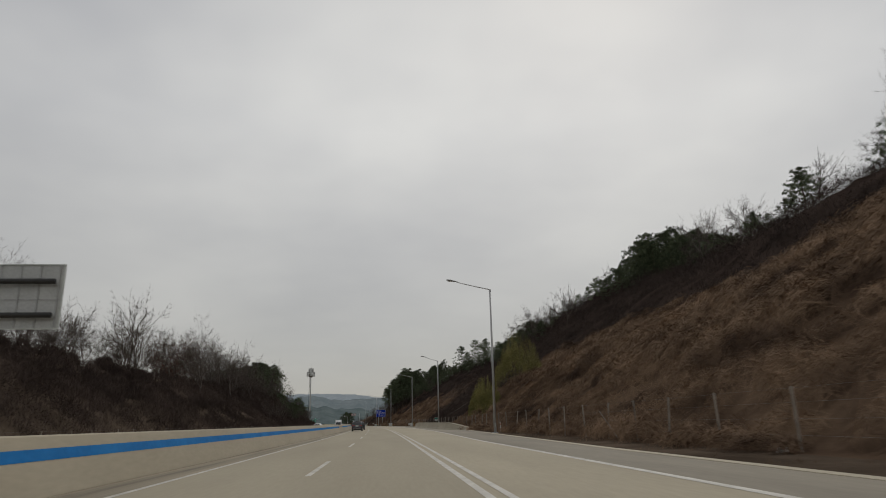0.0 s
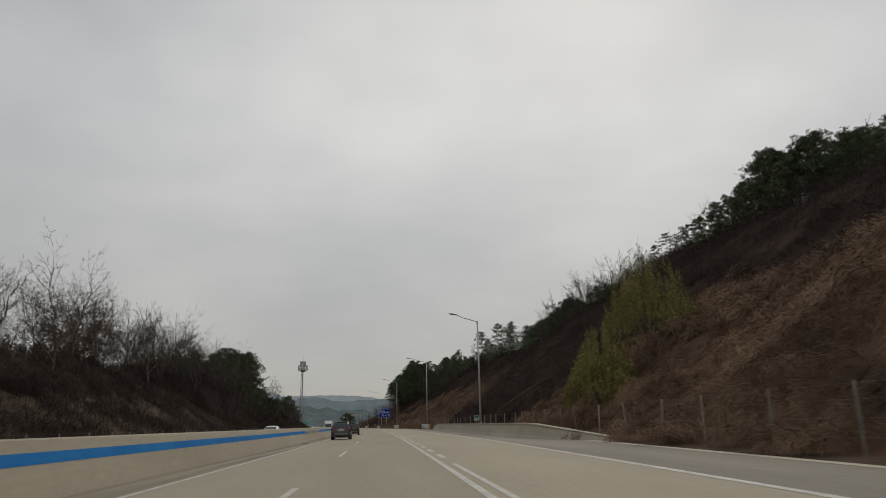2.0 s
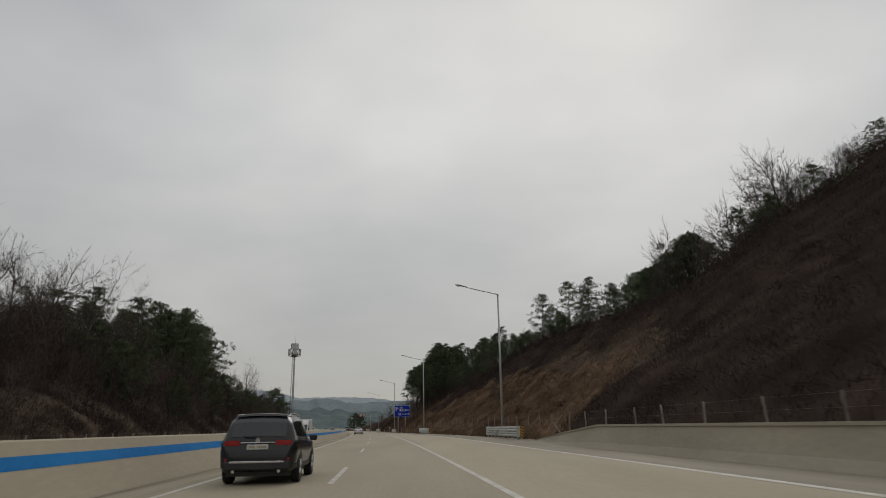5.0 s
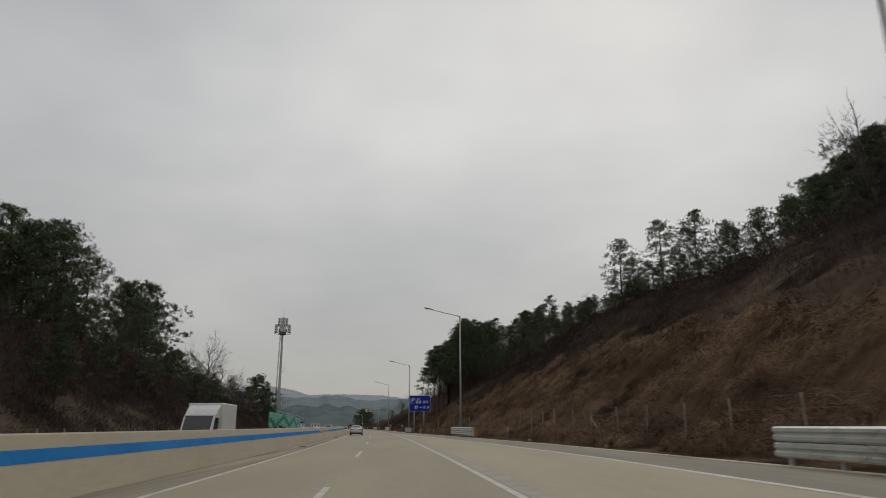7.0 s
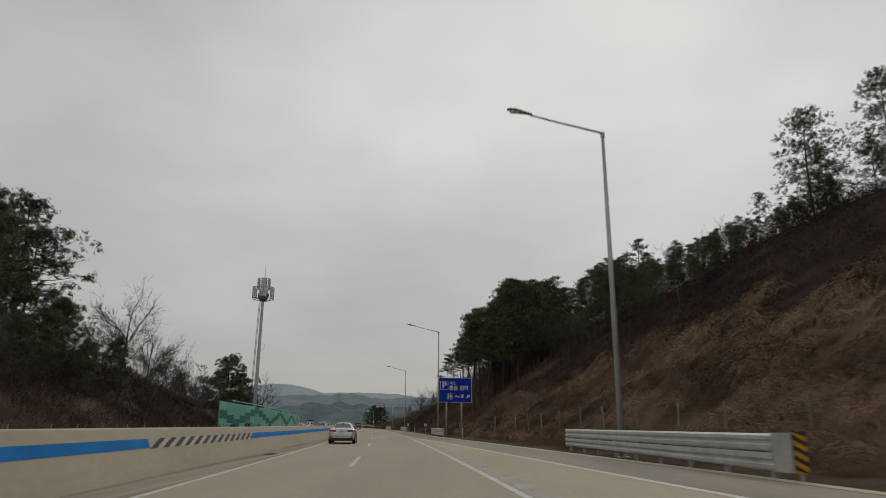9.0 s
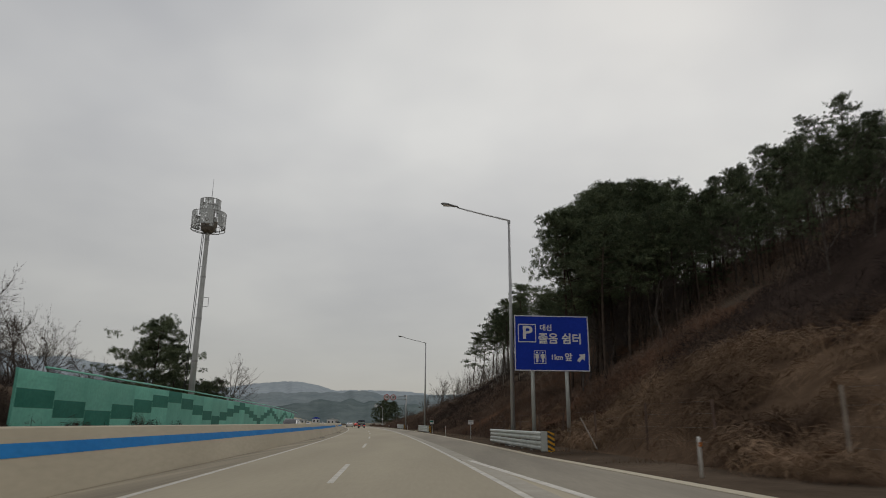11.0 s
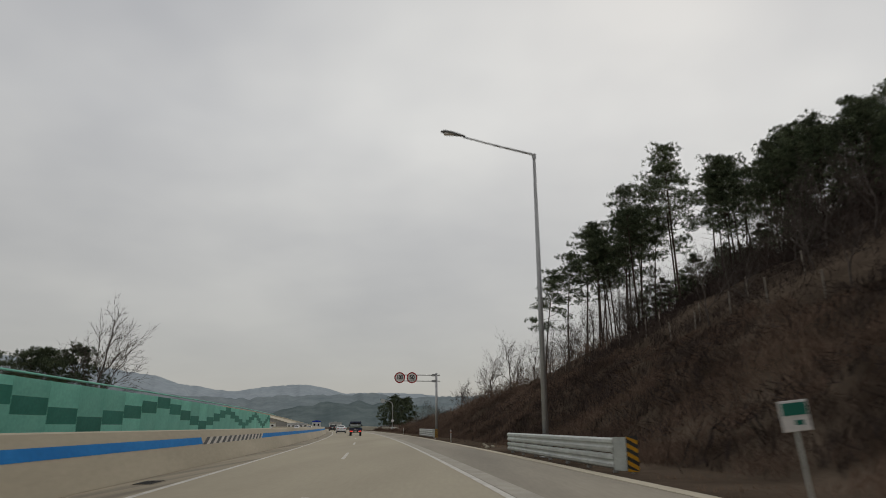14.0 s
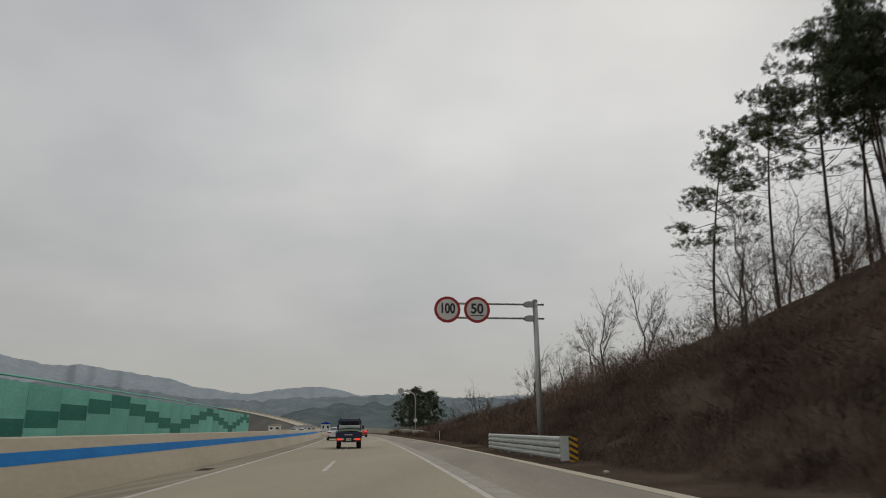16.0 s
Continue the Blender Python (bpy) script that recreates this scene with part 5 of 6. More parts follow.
def rest_sign():
    t = thing("road_sign", on_road(9.25, 319.5, 0.0), "large blue rest area sign on two grey posts", "road sign")
    b = 4.24
    W, H = 4.42, 3.22
    panel = part("sign_panel", Geo().box(-W / 2, W / 2, 0, 0.05, b, b + H, 0.01), "sign_blue", t, "blue panel with white lettering")

    def X(u):
        return -W / 2 + u * W

    def Z(v):
        return b + H * (1 - v)

    part("border", frame_bars(X(0) + 0.01, X(1) - 0.01, Z(1) + 0.01, Z(0) - 0.01, 0.05), "white", panel)
    part("symbol_frame", frame_bars(X(0.05), X(0.29), Z(0.49), Z(0.16), 0.045), "white", panel)
    part("letter", lettering("P", 1.05, X(0.172), Z(0.325), bold=0.022, wide=1.15), "white", panel)
    part("lettering", lettering("\ub300\uc2e0", 0.40, X(0.425), Z(0.23), bold=0.008), "white", panel)
    part("lettering", lettering("\uc878\uc74c \uc27c\ud130", 0.66, X(0.61), Z(0.43), bold=0.014), "white", panel)
    part("lettering", lettering("1km", 0.42, X(0.56), Z(0.755), bold=0.010), "white", panel)
    part("lettering", lettering("\uc55e", 0.50, X(0.715), Z(0.755), bold=0.012), "white", panel)
    part("symbol_frame", frame_bars(X(0.255), X(0.415), Z(0.87), Z(0.635), 0.03), "white", panel)
    g = Geo()
    for u in (0.297, 0.373):  # two plain upright shapes
        g.box(X(u) - 0.10, X(u) + 0.10, -0.014, -0.004, Z(0.775), Z(0.695), 0.0)
        g.box(X(u) - 0.06, X(u) + 0.06, -0.014, -0.004, Z(0.845), Z(0.775))
        disc(g, X(u), -0.014, Z(0.672), 0.05, 0.01, 12)
    g.box(X(0.335) - 0.008, X(0.335) + 0.008, -0.014, -0.004, Z(0.85), Z(0.66))
    part("symbol", g, "white", panel)
    cx_, cz_, q = X(0.885), Z(0.76), 0.26
    shaft = [(-0.95, -0.45), (-0.45, -0.95), (0.35, -0.15), (0.75, -0.55), (0.95, 0.95), (-0.55, 0.75), (-0.15, 0.35)]
    part("arrow", Geo().prism([(cx_ + a * q, cz_ + c * q) for a, c in shaft], "y", -0.014, -0.004), "white", panel)
    for k in range(4):
        part("rail", Geo().box(-W / 2 + 0.1, W / 2 - 0.1, 0.05, 0.11, b + 0.35 + k * 0.8, b + 0.43 + k * 0.8), "sign_back", t)
    for x in (-1.14, 0.88):
        part("post", Geo().tube([(x, 0.22, -0.5), (x, 0.22, b + H - 0.2)], 0.11, 12), "galv", t, smooth=True)


rest_sign()


def speed_gantry():
    t = thing("speed_sign", on_road(8.42, 438.5, 0.0), "grey pole with two round speed limit signs on arms", "road sign")
    part("pole", Geo().tube([(0, 0, -0.3), (0, 0, 7.62)], [0.15, 0.13], 14), "steel", t, smooth=True)
    part("cap", Geo().tube([(0, 0, 7.62), (0, 0, 7.68)], [0.15, 0.10], 14), "steel", t)
    for z in (7.43, 6.70):
        arm = part("arm", Geo().tube([(0.45, 0, z), (-5.0, 0, z)], 0.055, 8), "steel", t, smooth=True)
        part("bracket", Geo().prism([(-0.62, z - 0.06), (-0.45, z - 0.14), (-0.12, z - 0.14), (-0.12, z + 0.14), (-0.45, z + 0.14), (-0.62, z + 0.06)], "y", -0.13, 0.13), "steel", arm)
    for x, text in ((-4.59, "100"), (-3.07, "50")):
        r = part("sign_plate", disc(Geo(), x, -0.16, 7.09, 0.67, 0.04, 36), "sign_red", t, "round plate with a red rim")
        part("face", disc(Geo(), x, -0.168, 7.09, 0.53, 0.01, 36), "sign_face", r, "pale grey face")
        part("number", lettering(text, 0.70, x, 7.12, -0.178, 0.020, 0.75 if text == "100" else 0.95), "paint_black", r)
        if text == "50":
            part("underline", Geo().box(x - 0.34, x + 0.34, -0.178, -0.17, 6.77, 6.81), "paint_black", r)
        part("clamp", Geo().box(x - 0.05, x + 0.05, -0.12, 0.06, 6.6, 7.5), "steel", r)


speed_gantry()


def mirror_pole():
    t = thing("camera_pole", on_road(8.9, 510, 0.0), "grey pole with a curved arm and a round plate", "road sign")
    part("pole", Geo().tube([(0, 0, -0.3), (0, 0, 5.9), (-0.25, 0, 6.5), (-0.8, 0, 6.85), (-1.9, 0, 6.95)], [0.10, 0.09, 0.08, 0.07, 0.06], 10), "steel", t, smooth=True)
    p = part("round_plate", disc(Geo(), -2.3, -0.05, 6.9, 0.48, 0.06), "sign_back", t, "pale round plate")
    part("rim", Geo().tube([(-2.3 + 0.48 * math.cos(a / 12 * 6.2832), -0.05, 6.9 + 0.48 * math.sin(a / 12 * 6.2832)) for a in range(13)], 0.03, 5, False), "steel", p)
    part("small_plate", disc(Geo(), 0, -0.16, 2.5, 0.30, 0.03), "sign_face", t, "small round plate")
    part("control_box", Geo().box(-0.4, 0.45, -0.2, 0.15, -0.2, 1.0, 0.03), "sign_back", t)


mirror_pole()


def small_sign(s, y, z, w, h, material, label, tilt=0.0, bar="green_dark", foot_z=None):
    base = float(land(s, y)) if foot_z is None else foot_z
    t = thing("small_sign", on_road(s, y, base), label, "road sign", "small signs")
    p = part("board", Geo().box(-w / 2, w / 2, -0.03, 0.0, z - base - h / 2, z - base + h / 2, 0.008), material, t, at=pose(0, 0, 0, 0, tilt, 0))
    part("bar", Geo().box(-w * 0.44, w * 0.44, -0.038, -0.03, z - base + h * 0.02, z - base + h * 0.42), bar, p)
    part("bar", Geo().box(-w * 0.05, w * 0.25, -0.038, -0.03, z - base - h * 0.30, z - base - h * 0.14), bar, p)
    part("post", Geo().tube([(0, 0.03, -0.3), (0, 0.03, z - base + h * 0.3)], 0.025, 8), "galv", t, at=pose(0, 0, 0, 0, tilt, 0))


small_sign(6.92, 337.5, 1.39, 0.44, 0.32, "sign_face", "small pale board on the fence below the slope", bar="sign_back")
small_sign(6.31, 365.8, 1.44, 0.46, 0.46, "sign_face", "small green and white board, leaning", tilt=-6)
small_sign(11.45, 126.5, 1.85, 0.62, 0.62, "sign_back", "small dull grey board above the concrete wall", bar="green_dark")


def big_sign_back():
    t = thing("overhead_sign", on_road(-18.0, 28.0, 0.0), "back of a large road sign of the opposite carriageway", "road sign")
    z0, z1 = 5.82, 8.92
    part("panel", Geo().box(-4.2, 3.4, 0.0, 0.06, z0, z1, 0.01), "sign_back", t, "plain grey metal back")
    part("edge_trim", frame_bars(-4.2, 3.4, z0, z1, 0.06, y=-0.05, d=0.05), "galv", t)
    for k in range(9):
        part("rib", Geo().box(-3.9 + k * 0.88, -3.84 + k * 0.88, -0.06, -0.004, z0 + 0.08, z1 - 0.08), "steel", t)
    part("seam", Geo().box(-4.1, 3.3, -0.03, -0.004, 7.2, 7.24), "steel", t)
    for z in (6.45, 8.05):
        part("beam", Geo().tube([(-4.3, -0.26, z), (3.1, -0.26, z)], 0.13, 10), "trim_black", t, "dark steel tube", smooth=True)
    part("post", Geo().tube([(-1.9, -0.55, -0.4), (-1.9, -0.55, 8.4)], [0.22, 0.19], 14), "steel", t, smooth=True)


big_sign_back()


# green noise wall across the road
def noise_wall():
    t = thing("noise_wall", on_road(-21.6, 319.0, 0.0), "green panelled noise wall with a darker zigzag", "noise wall")
    inv = t.matrix_basis.inverted()
    W, TOP = 4.68, 4.25
    first = 277.5
    shapes = {}

    def panel(dark, y, z0, z1):
        key = (dark, round(z1 - z0, 3))
        if key not in shapes:
            g = Geo().box(-0.06, 0.06, 0.012, W - 0.012, 0.0, z1 - z0 - 0.008)
            for k in range(1, max(2, int((z1 - z0) / 0.26))):
                g.box(0.06, 0.072, 0.06, W - 0.06, k * 0.26 - 0.015, k * 0.26)
            shapes[key] = g.mesh("panel")
            shapes[key].materials.append(M["green_dark" if dark else "green_light"])
        m = on_road(-21.6, y, z0)
        p = part("panel", shapes[key], "green_light", t, at=inv @ m, fix=False)
        if dark:
            tagged(p, "dark green panel")

    post = Geo().box(-0.10, 0.064, -0.03, 0.03, -0.3, TOP + 0.03).mesh("post")
    for j in range(9, 57):
        y = first + j * W
        k = 4 - abs(((j - 27) % 8) - 4)
        z = 0.95 + 0.55 * k
        panel(False, y, -0.1, z)
        panel(True, y, z, z + 1.1)
        if TOP - z - 1.1 > 0.1:
            panel(False, y, z + 1.1, TOP)
        part("post", post, "green_light", t, at=inv @ on_road(-21.6, y, 0.0), fix=False)
    part("coping", Geo().tube([inv @ Vector((float(cx(v)) - 20.0, v, TOP + 0.05)) for v in np.linspace(first + 9 * W, first + 57 * W, 26)], 0.07, 6), "green_light", t, fix=False)


noise_wall()


# radio mast
def radio_mast():
    t = thing("radio_mast", on_road(-24.85, 368.2, 0.0), "tall white steel radio mast with round antenna cages", "radio mast")
    part("pole", Geo().tube([(0, 0, -0.3), (0, 0, 12), (0, 0, 26.5), (0, 0, 31.0)], [0.42, 0.36, 0.28, 0.16], 16), "sign_back", t, smooth=True)
    for z in (3.2, 9.0, 14.6, 20.3, 25.6):
        part("flange", Geo().tube([(0, 0, z - 0.12), (0, 0, z + 0.12)], 0.48 - z * 0.006, 14), "steel", t)
    for x in (-1.05, -0.85):
        part("cable", Geo().tube([(x, 0, 0), (x + 0.15, 0, 13), (x + 0.35, 0, 26.4)], 0.05, 6, False), "trim_black", t)
    for k in range(14):
        z = 2.5 + k * 1.75
        part("cable_clamp", Geo().tube([(-0.95 + z * 0.018, 0, z), (0, 0, z)], 0.03, 5), "steel", t)
    part("side_bracket", Geo().tube([(0.2, 0, 16.2), (1.0, 0, 16.3), (1.0, 0, 17.5), (0.2, 0, 17.5)], 0.045, 6), "steel", t)
    part("rod", Geo().tube([(0.1, 0, 31.3), (0.1, 0, 34.4)], [0.05, 0.02], 6), "steel", t)

    def ring(r, z, rad=0.06, n=28):
        return Geo().tube([(r * math.cos(2 * math.pi * k / n), r * math.sin(2 * math.pi * k / n), z) for k in range(n + 1)], rad, 5, False)

    for r, zs in ((2.25, (26.95, 27.35, 29.3)), (1.36, (29.2, 30.3, 31.25))):
        for z in zs:
            part("hoop", ring(r, z, 0.045), "wire", t)
        for k in range(12):
            a = 2 * math.pi * k / 12
            part("upright", Geo().tube([(r * math.cos(a), r * math.sin(a), zs[0]), (r * math.cos(a), r * math.sin(a), zs[-1])], 0.035, 5), "wire", t)
    for k in range(6):
        a = 2 * math.pi * k / 6
        part("spoke", Geo().tube([(0.2 * math.cos(a), 0.2 * math.sin(a), 26.4), (2.25 * math.cos(a), 2.25 * math.sin(a), 26.95)], 0.05, 5), "wire", t)

    def screen(r, a0, a1, z0, z1):
        """A curved screen with rows of holes."""
        g = Geo()
        cols, rows = 8, 9
        for i in range(cols):
            for j in range(rows):
                b0, b1 = a0 + (a1 - a0) * i / cols, a0 + (a1 - a0) * (i + 1) / cols
                y0, y1 = z0 + (z1 - z0) * j / rows, z0 + (z1 - z0) * (j + 1) / rows
                hole = 1 <= j <= rows - 3 and 1 <= i <= cols - 2 and (i + j) % 2
                if hole:
                    m0, m1 = b0 + (b1 - b0) * 0.14, b0 + (b1 - b0) * 0.86
                    n0, n1 = y0 + (y1 - y0) * 0.14, y0 + (y1 - y0) * 0.86
                    o = [(b0, y0), (b1, y0), (b1, y1), (b0, y1)]
                    q = [(m0, n0), (m1, n0), (m1, n1), (m0, n1)]
                    vs = [(r * math.cos(b), r * math.sin(b), z) for b, z in o + q]
                    g.add(vs, [(0, 1, 5, 4), (1, 2, 6, 5), (2, 3, 7, 6), (3, 0, 4, 7)])
                else:
                    g.add([(r * math.cos(b), r * math.sin(b), z) for b, z in ((b0, y0), (b1, y0), (b1, y1), (b0, y1))], [(0, 1, 2, 3)])
        return g

    part("hub", Geo().tube([(0, 0, 26.5), (0, 0, 26.8), (0, 0, 27.3), (0, 0, 27.4)], [0.45, 0.9, 1.0, 0.8], 18), "post_grey", t)
    for k in range(6):
        a = radians(-85 + 60 * k)
        part("screen", screen(2.28, a - 0.36, a + 0.36, 27.3, 29.4), "sign_back", t, "perforated white screen", fix=False)
        part("screen", screen(1.38, a - 0.40, a + 0.40, 29.3, 31.3), "sign_back", t, "perforated white screen", fix=False)
        if k % 2:
            part("antenna", Geo().box(-0.14, 0.14, -0.06, 0.06, 0, 1.9, 0.02), "white", t, at=pose(1.9 * math.cos(a), 1.9 * math.sin(a), 27.3, 0, 0, math.degrees(a) + 90))
            part("radio_box", Geo().box(-0.3, 0.3, -0.18, 0.18, 0, 0.9, 0.03), "post_grey", t, at=pose(0.95 * math.cos(a + 1.0), 0.95 * math.sin(a + 1.0), 27.4, 0, 0, math.degrees(a) + 147))


radio_mast()

# drain pipe on the slope, stones and litter on the verge
tagged(part("drain_pipe", Geo().tube([(float(cx(y)) + s, y, z) for s, y, z in ((14.5, 129.7, 2.75), (16.2, 130.0, 3.75), (18.0, 130.2, 4.85), (21.5, 131.4, 6.7))], 0.022, 8), "post_grey", smooth=True), "thin pale drain pipe lying down the brown slope", "pipe")


def stone(s, y, r, material="wall_grey", label="pale broken stone lying on the verge", name="stone", category="stone"):
    bm = bmesh.new()
    bmesh.ops.create_icosphere(bm, subdivisions=2, radius=r)
    q = np.random.default_rng(int(y * 10))
    for v in bm.verts:
        n = v.co.normalized()
        v.co = n * r * (0.75 + 0.5 * float(value_noise(n.x * 2 + y, n.y * 2 + n.z * 3, 3)))
        v.co.z *= 0.7
    me = bpy.data.meshes.new(name)
    bm.to_mesh(me)
    bm.free()
    me.materials.append(M[material])
    ob = new(name, me)
    ob.matrix_basis = on_road(s, y, float(land(s, y)) + r * 0.35, float(q.uniform(0, 360)))
    return tagged(ob, label, category, "stones")


for s, y, r in ((6.5, 395.5, 0.14), (7.0, 396.5, 0.12), (7.0, 399, 0.12), (7.4, 402, 0.1), (6.5, 424, 0.1), (11.0, 214, 0.12), (10.6, 230, 0.14)):
    stone(s, y, r)
stone(12.2, 15.5, 0.16, "white", "crumpled white plastic bag caught on the verge", "plastic_bag", "litter")


def drain(s, y):
    t = thing("drain_grate", on_road(s, y, 0.004), "rusty dark drain grate in the gutter beside the barrier", "drain", "drains")
    part("frame", Geo().box(-0.24, 0.24, -0.55, 0.55, -0.02, 0.006).mesh("frame"), "gutter", t)
    for k in range(9):
        part("bar", Geo().box(-0.20, 0.20, -0.5 + k * 0.118, -0.44 + k * 0.118, 0.006, 0.016), "rubber", t)


for y in (104.0, 174.0, 225.0, 262.0, 341.0, 372.0, 428.0):
    drain(-5.62, y)


# small buildings far off in the valley
def shed(x, y, w, d, h, roof, label, windows):
    t = thing("building", pose(x, y, -0.2, 0, 0, 11), label, "building", "buildings in the valley")
    part("wall", Geo().box(-w / 2, w / 2, -d / 2, d / 2, 0, h, 0.05), "white", t)
    part("roof", Geo().prism([(-w / 2 - 0.4, h), (w / 2 + 0.4, h), (w / 2 + 0.1, h + 0.5), (0, h + 1.3), (-w / 2 - 0.1, h + 0.5)], "y", -d / 2 - 0.4, d / 2 + 0.4), roof, t)
    for k in range(windows):
        part("window", Geo().box(-w / 2 + w * (k + 0.3) / windows, -w / 2 + w * (k + 0.7) / windows, -d / 2 - 0.04, -d / 2 + 0.02, h * 0.4, h * 0.75), "glass", t)
    part("door", Geo().box(w * 0.5 - 1.3, w * 0.5 - 0.3, -d / 2 - 0.05, -d / 2 + 0.02, 0.0, 2.1), "sign_back", t)


shed(-100, 855, 9, 7, 3.6, "sign_back", "low white building with a grey roof", 3)
shed(-113, 850, 6, 6, 4.6, "sign_blue", "small white building with a bright blue roof", 2)
shed(-132, 872, 15, 8, 3.2, "sign_back", "long low white building with a grey roof", 5)
shed(-152, 868, 8, 6, 3.8, "wall_grey", "white farm building far off in the valley", 2)


# ---- vehicles, at rest in their lanes ----
class Shell:
    """A car body lofted through cross-sections along its length; panels and panes are cut from the same surface."""

    def __init__(self, stations):
        # station: y, half width, sill z, belt z, roof z, roof half width
        self.st = stations

    def ring(self, k):
        y, w, zb, zm, zr, wr = self.st[k]
        return [Vector(p) for p in ((0, y, zb), (w * 0.86, y, zb), (w * 0.97, y, zb + 0.10), (w, y, zb + (zm - zb) * 0.55), (w * 0.985, y, zm - 0.03), (w * 0.955, y, zm),
                                    (wr + 0.02, y, zr - 0.10 if zr - zm > 0.15 else zr), (wr * 0.86, y, zr - 0.01), (wr * 0.45, y, zr + 0.012), (0, y, zr + 0.018))]

    def at(self, u, v):
        """Point at station u and ring position v; a negative v is the other side."""
        sign, v = (-1 if v < 0 else 1), abs(v)
        i, j = min(int(u), len(self.st) - 2), min(int(v), 8)
        a, b = self.ring(i), self.ring(i + 1)
        p = a[j].lerp(a[j + 1], v - j).lerp(b[j].lerp(b[j + 1], v - j), u - i)
        return Vector((p.x * sign, p.y, p.z))

    def body(self):
        g = Geo()
        n = 18
        for k in range(len(self.st)):
            r = self.ring(k)
            g.v += [tuple(p) for p in r] + [(-p.x, p.y, p.z) for p in reversed(r[1:-1])]
        m = len(self.st)
        for i in range(m - 1):
            for j in range(n):
                g.f.append((i * n + j, i * n + (j + 1) % n, (i + 1) * n + (j + 1) % n, (i + 1) * n + j))
        g.f += [tuple(range(n)), tuple(range((m - 1) * n, m * n))]
        return g

    def patch(self, u0, u1, v0, v1, out=0.008, nu=4, nv=6, slant=0.0):
        """A thin panel that follows the surface, a little proud of it."""
        g = Geo()
        pts = {}
        for i in range(nu + 1):
            for j in range(nv + 1):
                u, v = u0 + (u1 - u0) * i / nu, v0 + (v1 - v0) * j / nv
                u = min(max(u + slant * (j / nv), 0), len(self.st) - 1.001)
                p = self.at(u, v)
                a, b = self.at(min(u + 0.02, len(self.st) - 1.001), v) - self.at(max(u - 0.02, 0), v), self.at(u, v + 0.02) - self.at(u, v - 0.02)
                nrm = a.cross(b)
                nrm = nrm.normalized() if nrm.length > 1e-9 else Vector((0, 0, 1))
                c = Vector((0, p.y * 0.6, 0.75))
                if nrm.dot(p - c) < 0:
                    nrm = -nrm
                q = p + nrm * out
                g.v.append((q.x, q.y, q.z))
        c = nv + 1
        g.f = [(i * c + j, i * c + j + 1, (i + 1) * c + j + 1, (i + 1) * c + j) for i in range(nu) for j in range(nv)]
        return g


def wheel(t, x, y, r, w=0.22):
    side = 1 if x > 0 else -1
    g = Geo()
    prof = [(-w / 2, r * 0.62), (-w / 2, r * 0.93), (-w * 0.36, r), (w * 0.36, r), (w / 2, r * 0.93), (w / 2, r * 0.62)]
    n = 22
    for k in range(n):
        a = 2 * math.pi * k / n
        g.v += [(p, q * math.cos(a), q * math.sin(a)) for p, q in prof]
    m = len(prof)
    for k in range(n):
        for j in range(m):
            g.f.append((k * m + j, k * m + (j + 1) % m, ((k + 1) % n) * m + (j + 1) % m, ((k + 1) % n) * m + j))
    tyre = part("wheel", g, "rubber", t, at=pose(x, y, r), smooth=False)
    h = Geo()
    h.tube([(side * w * 0.30, 0, 0), (side * w * 0.34, 0, 0)], r * 0.63, 20)
    for k in range(5):
        a = 2 * math.pi * k / 5
        h.tube([(side * w * 0.44, 0.06 * math.cos(a), 0.06 * math.sin(a)), (side * w * 0.40, r * 0.6 * math.cos(a), r * 0.6 * math.sin(a))], [r * 0.12, r * 0.09], 5)
    part("rim", h, "rim", tyre)
    return tyre


def arch(t, x, y, r):
    """Dark lip of a wheel arch."""
    side = 1 if x > 0 else -1
    g = Geo()
    n = 14
    for k in range(n + 1):
        a = math.pi * k / n
        for q in (r * 1.05, r * 1.20):
            g.v.append((x + side * 0.012, y + q * math.cos(a), r + q * math.sin(a)))
            g.v.append((x - side * 0.10, y + q * math.cos(a), r + q * math.sin(a)))
    for k in range(n):
        b = 4 * k
        g.f += [(b, b + 2, b + 6, b + 4), (b + 2, b + 3, b + 7, b + 6), (b, b + 4, b + 5, b + 1)]
    part("wheel_arch", g, "trim_black", t)


def plate(t, y, z, w=0.52, h=0.12, material="plate"):
    p = part("number_plate", Geo().box(-w / 2, w / 2, y - 0.012, y, z - h / 2, z + h / 2, 0.006), material, t, "pale number plate")
    for k, (a, b) in enumerate(((-0.40, -0.12), (-0.02, 0.42))):
        part("bar", Geo().box(w * a, w * b, y - 0.016, y - 0.012, z - h * 0.2, z + h * 0.2), "wall_grey", p)


SUV = [(-2.36, 0.70, 0.46, 0.66, 0.68, 0.60), (-2.32, 0.84, 0.36, 0.92, 0.95, 0.74), (-2.24, 0.91, 0.32, 1.04, 1.08, 0.76), (-2.02, 0.94, 0.30, 1.08, 1.48, 0.76), (-1.84, 0.945, 0.30, 1.08, 1.64, 0.73),
       (-1.2, 0.945, 0.28, 1.06, 1.68, 0.73), (-0.2, 0.945, 0.27, 1.03, 1.69, 0.73), (0.45, 0.945, 0.27, 1.01, 1.63, 0.72), (0.95, 0.94, 0.27, 1.00, 1.36, 0.74), (1.40, 0.935, 0.28, 1.01, 1.06, 0.74),
       (2.05, 0.90, 0.30, 0.95, 0.98, 0.70), (2.32, 0.78, 0.34, 0.74, 0.78, 0.60), (2.38, 0.62, 0.42, 0.58, 0.62, 0.50)]
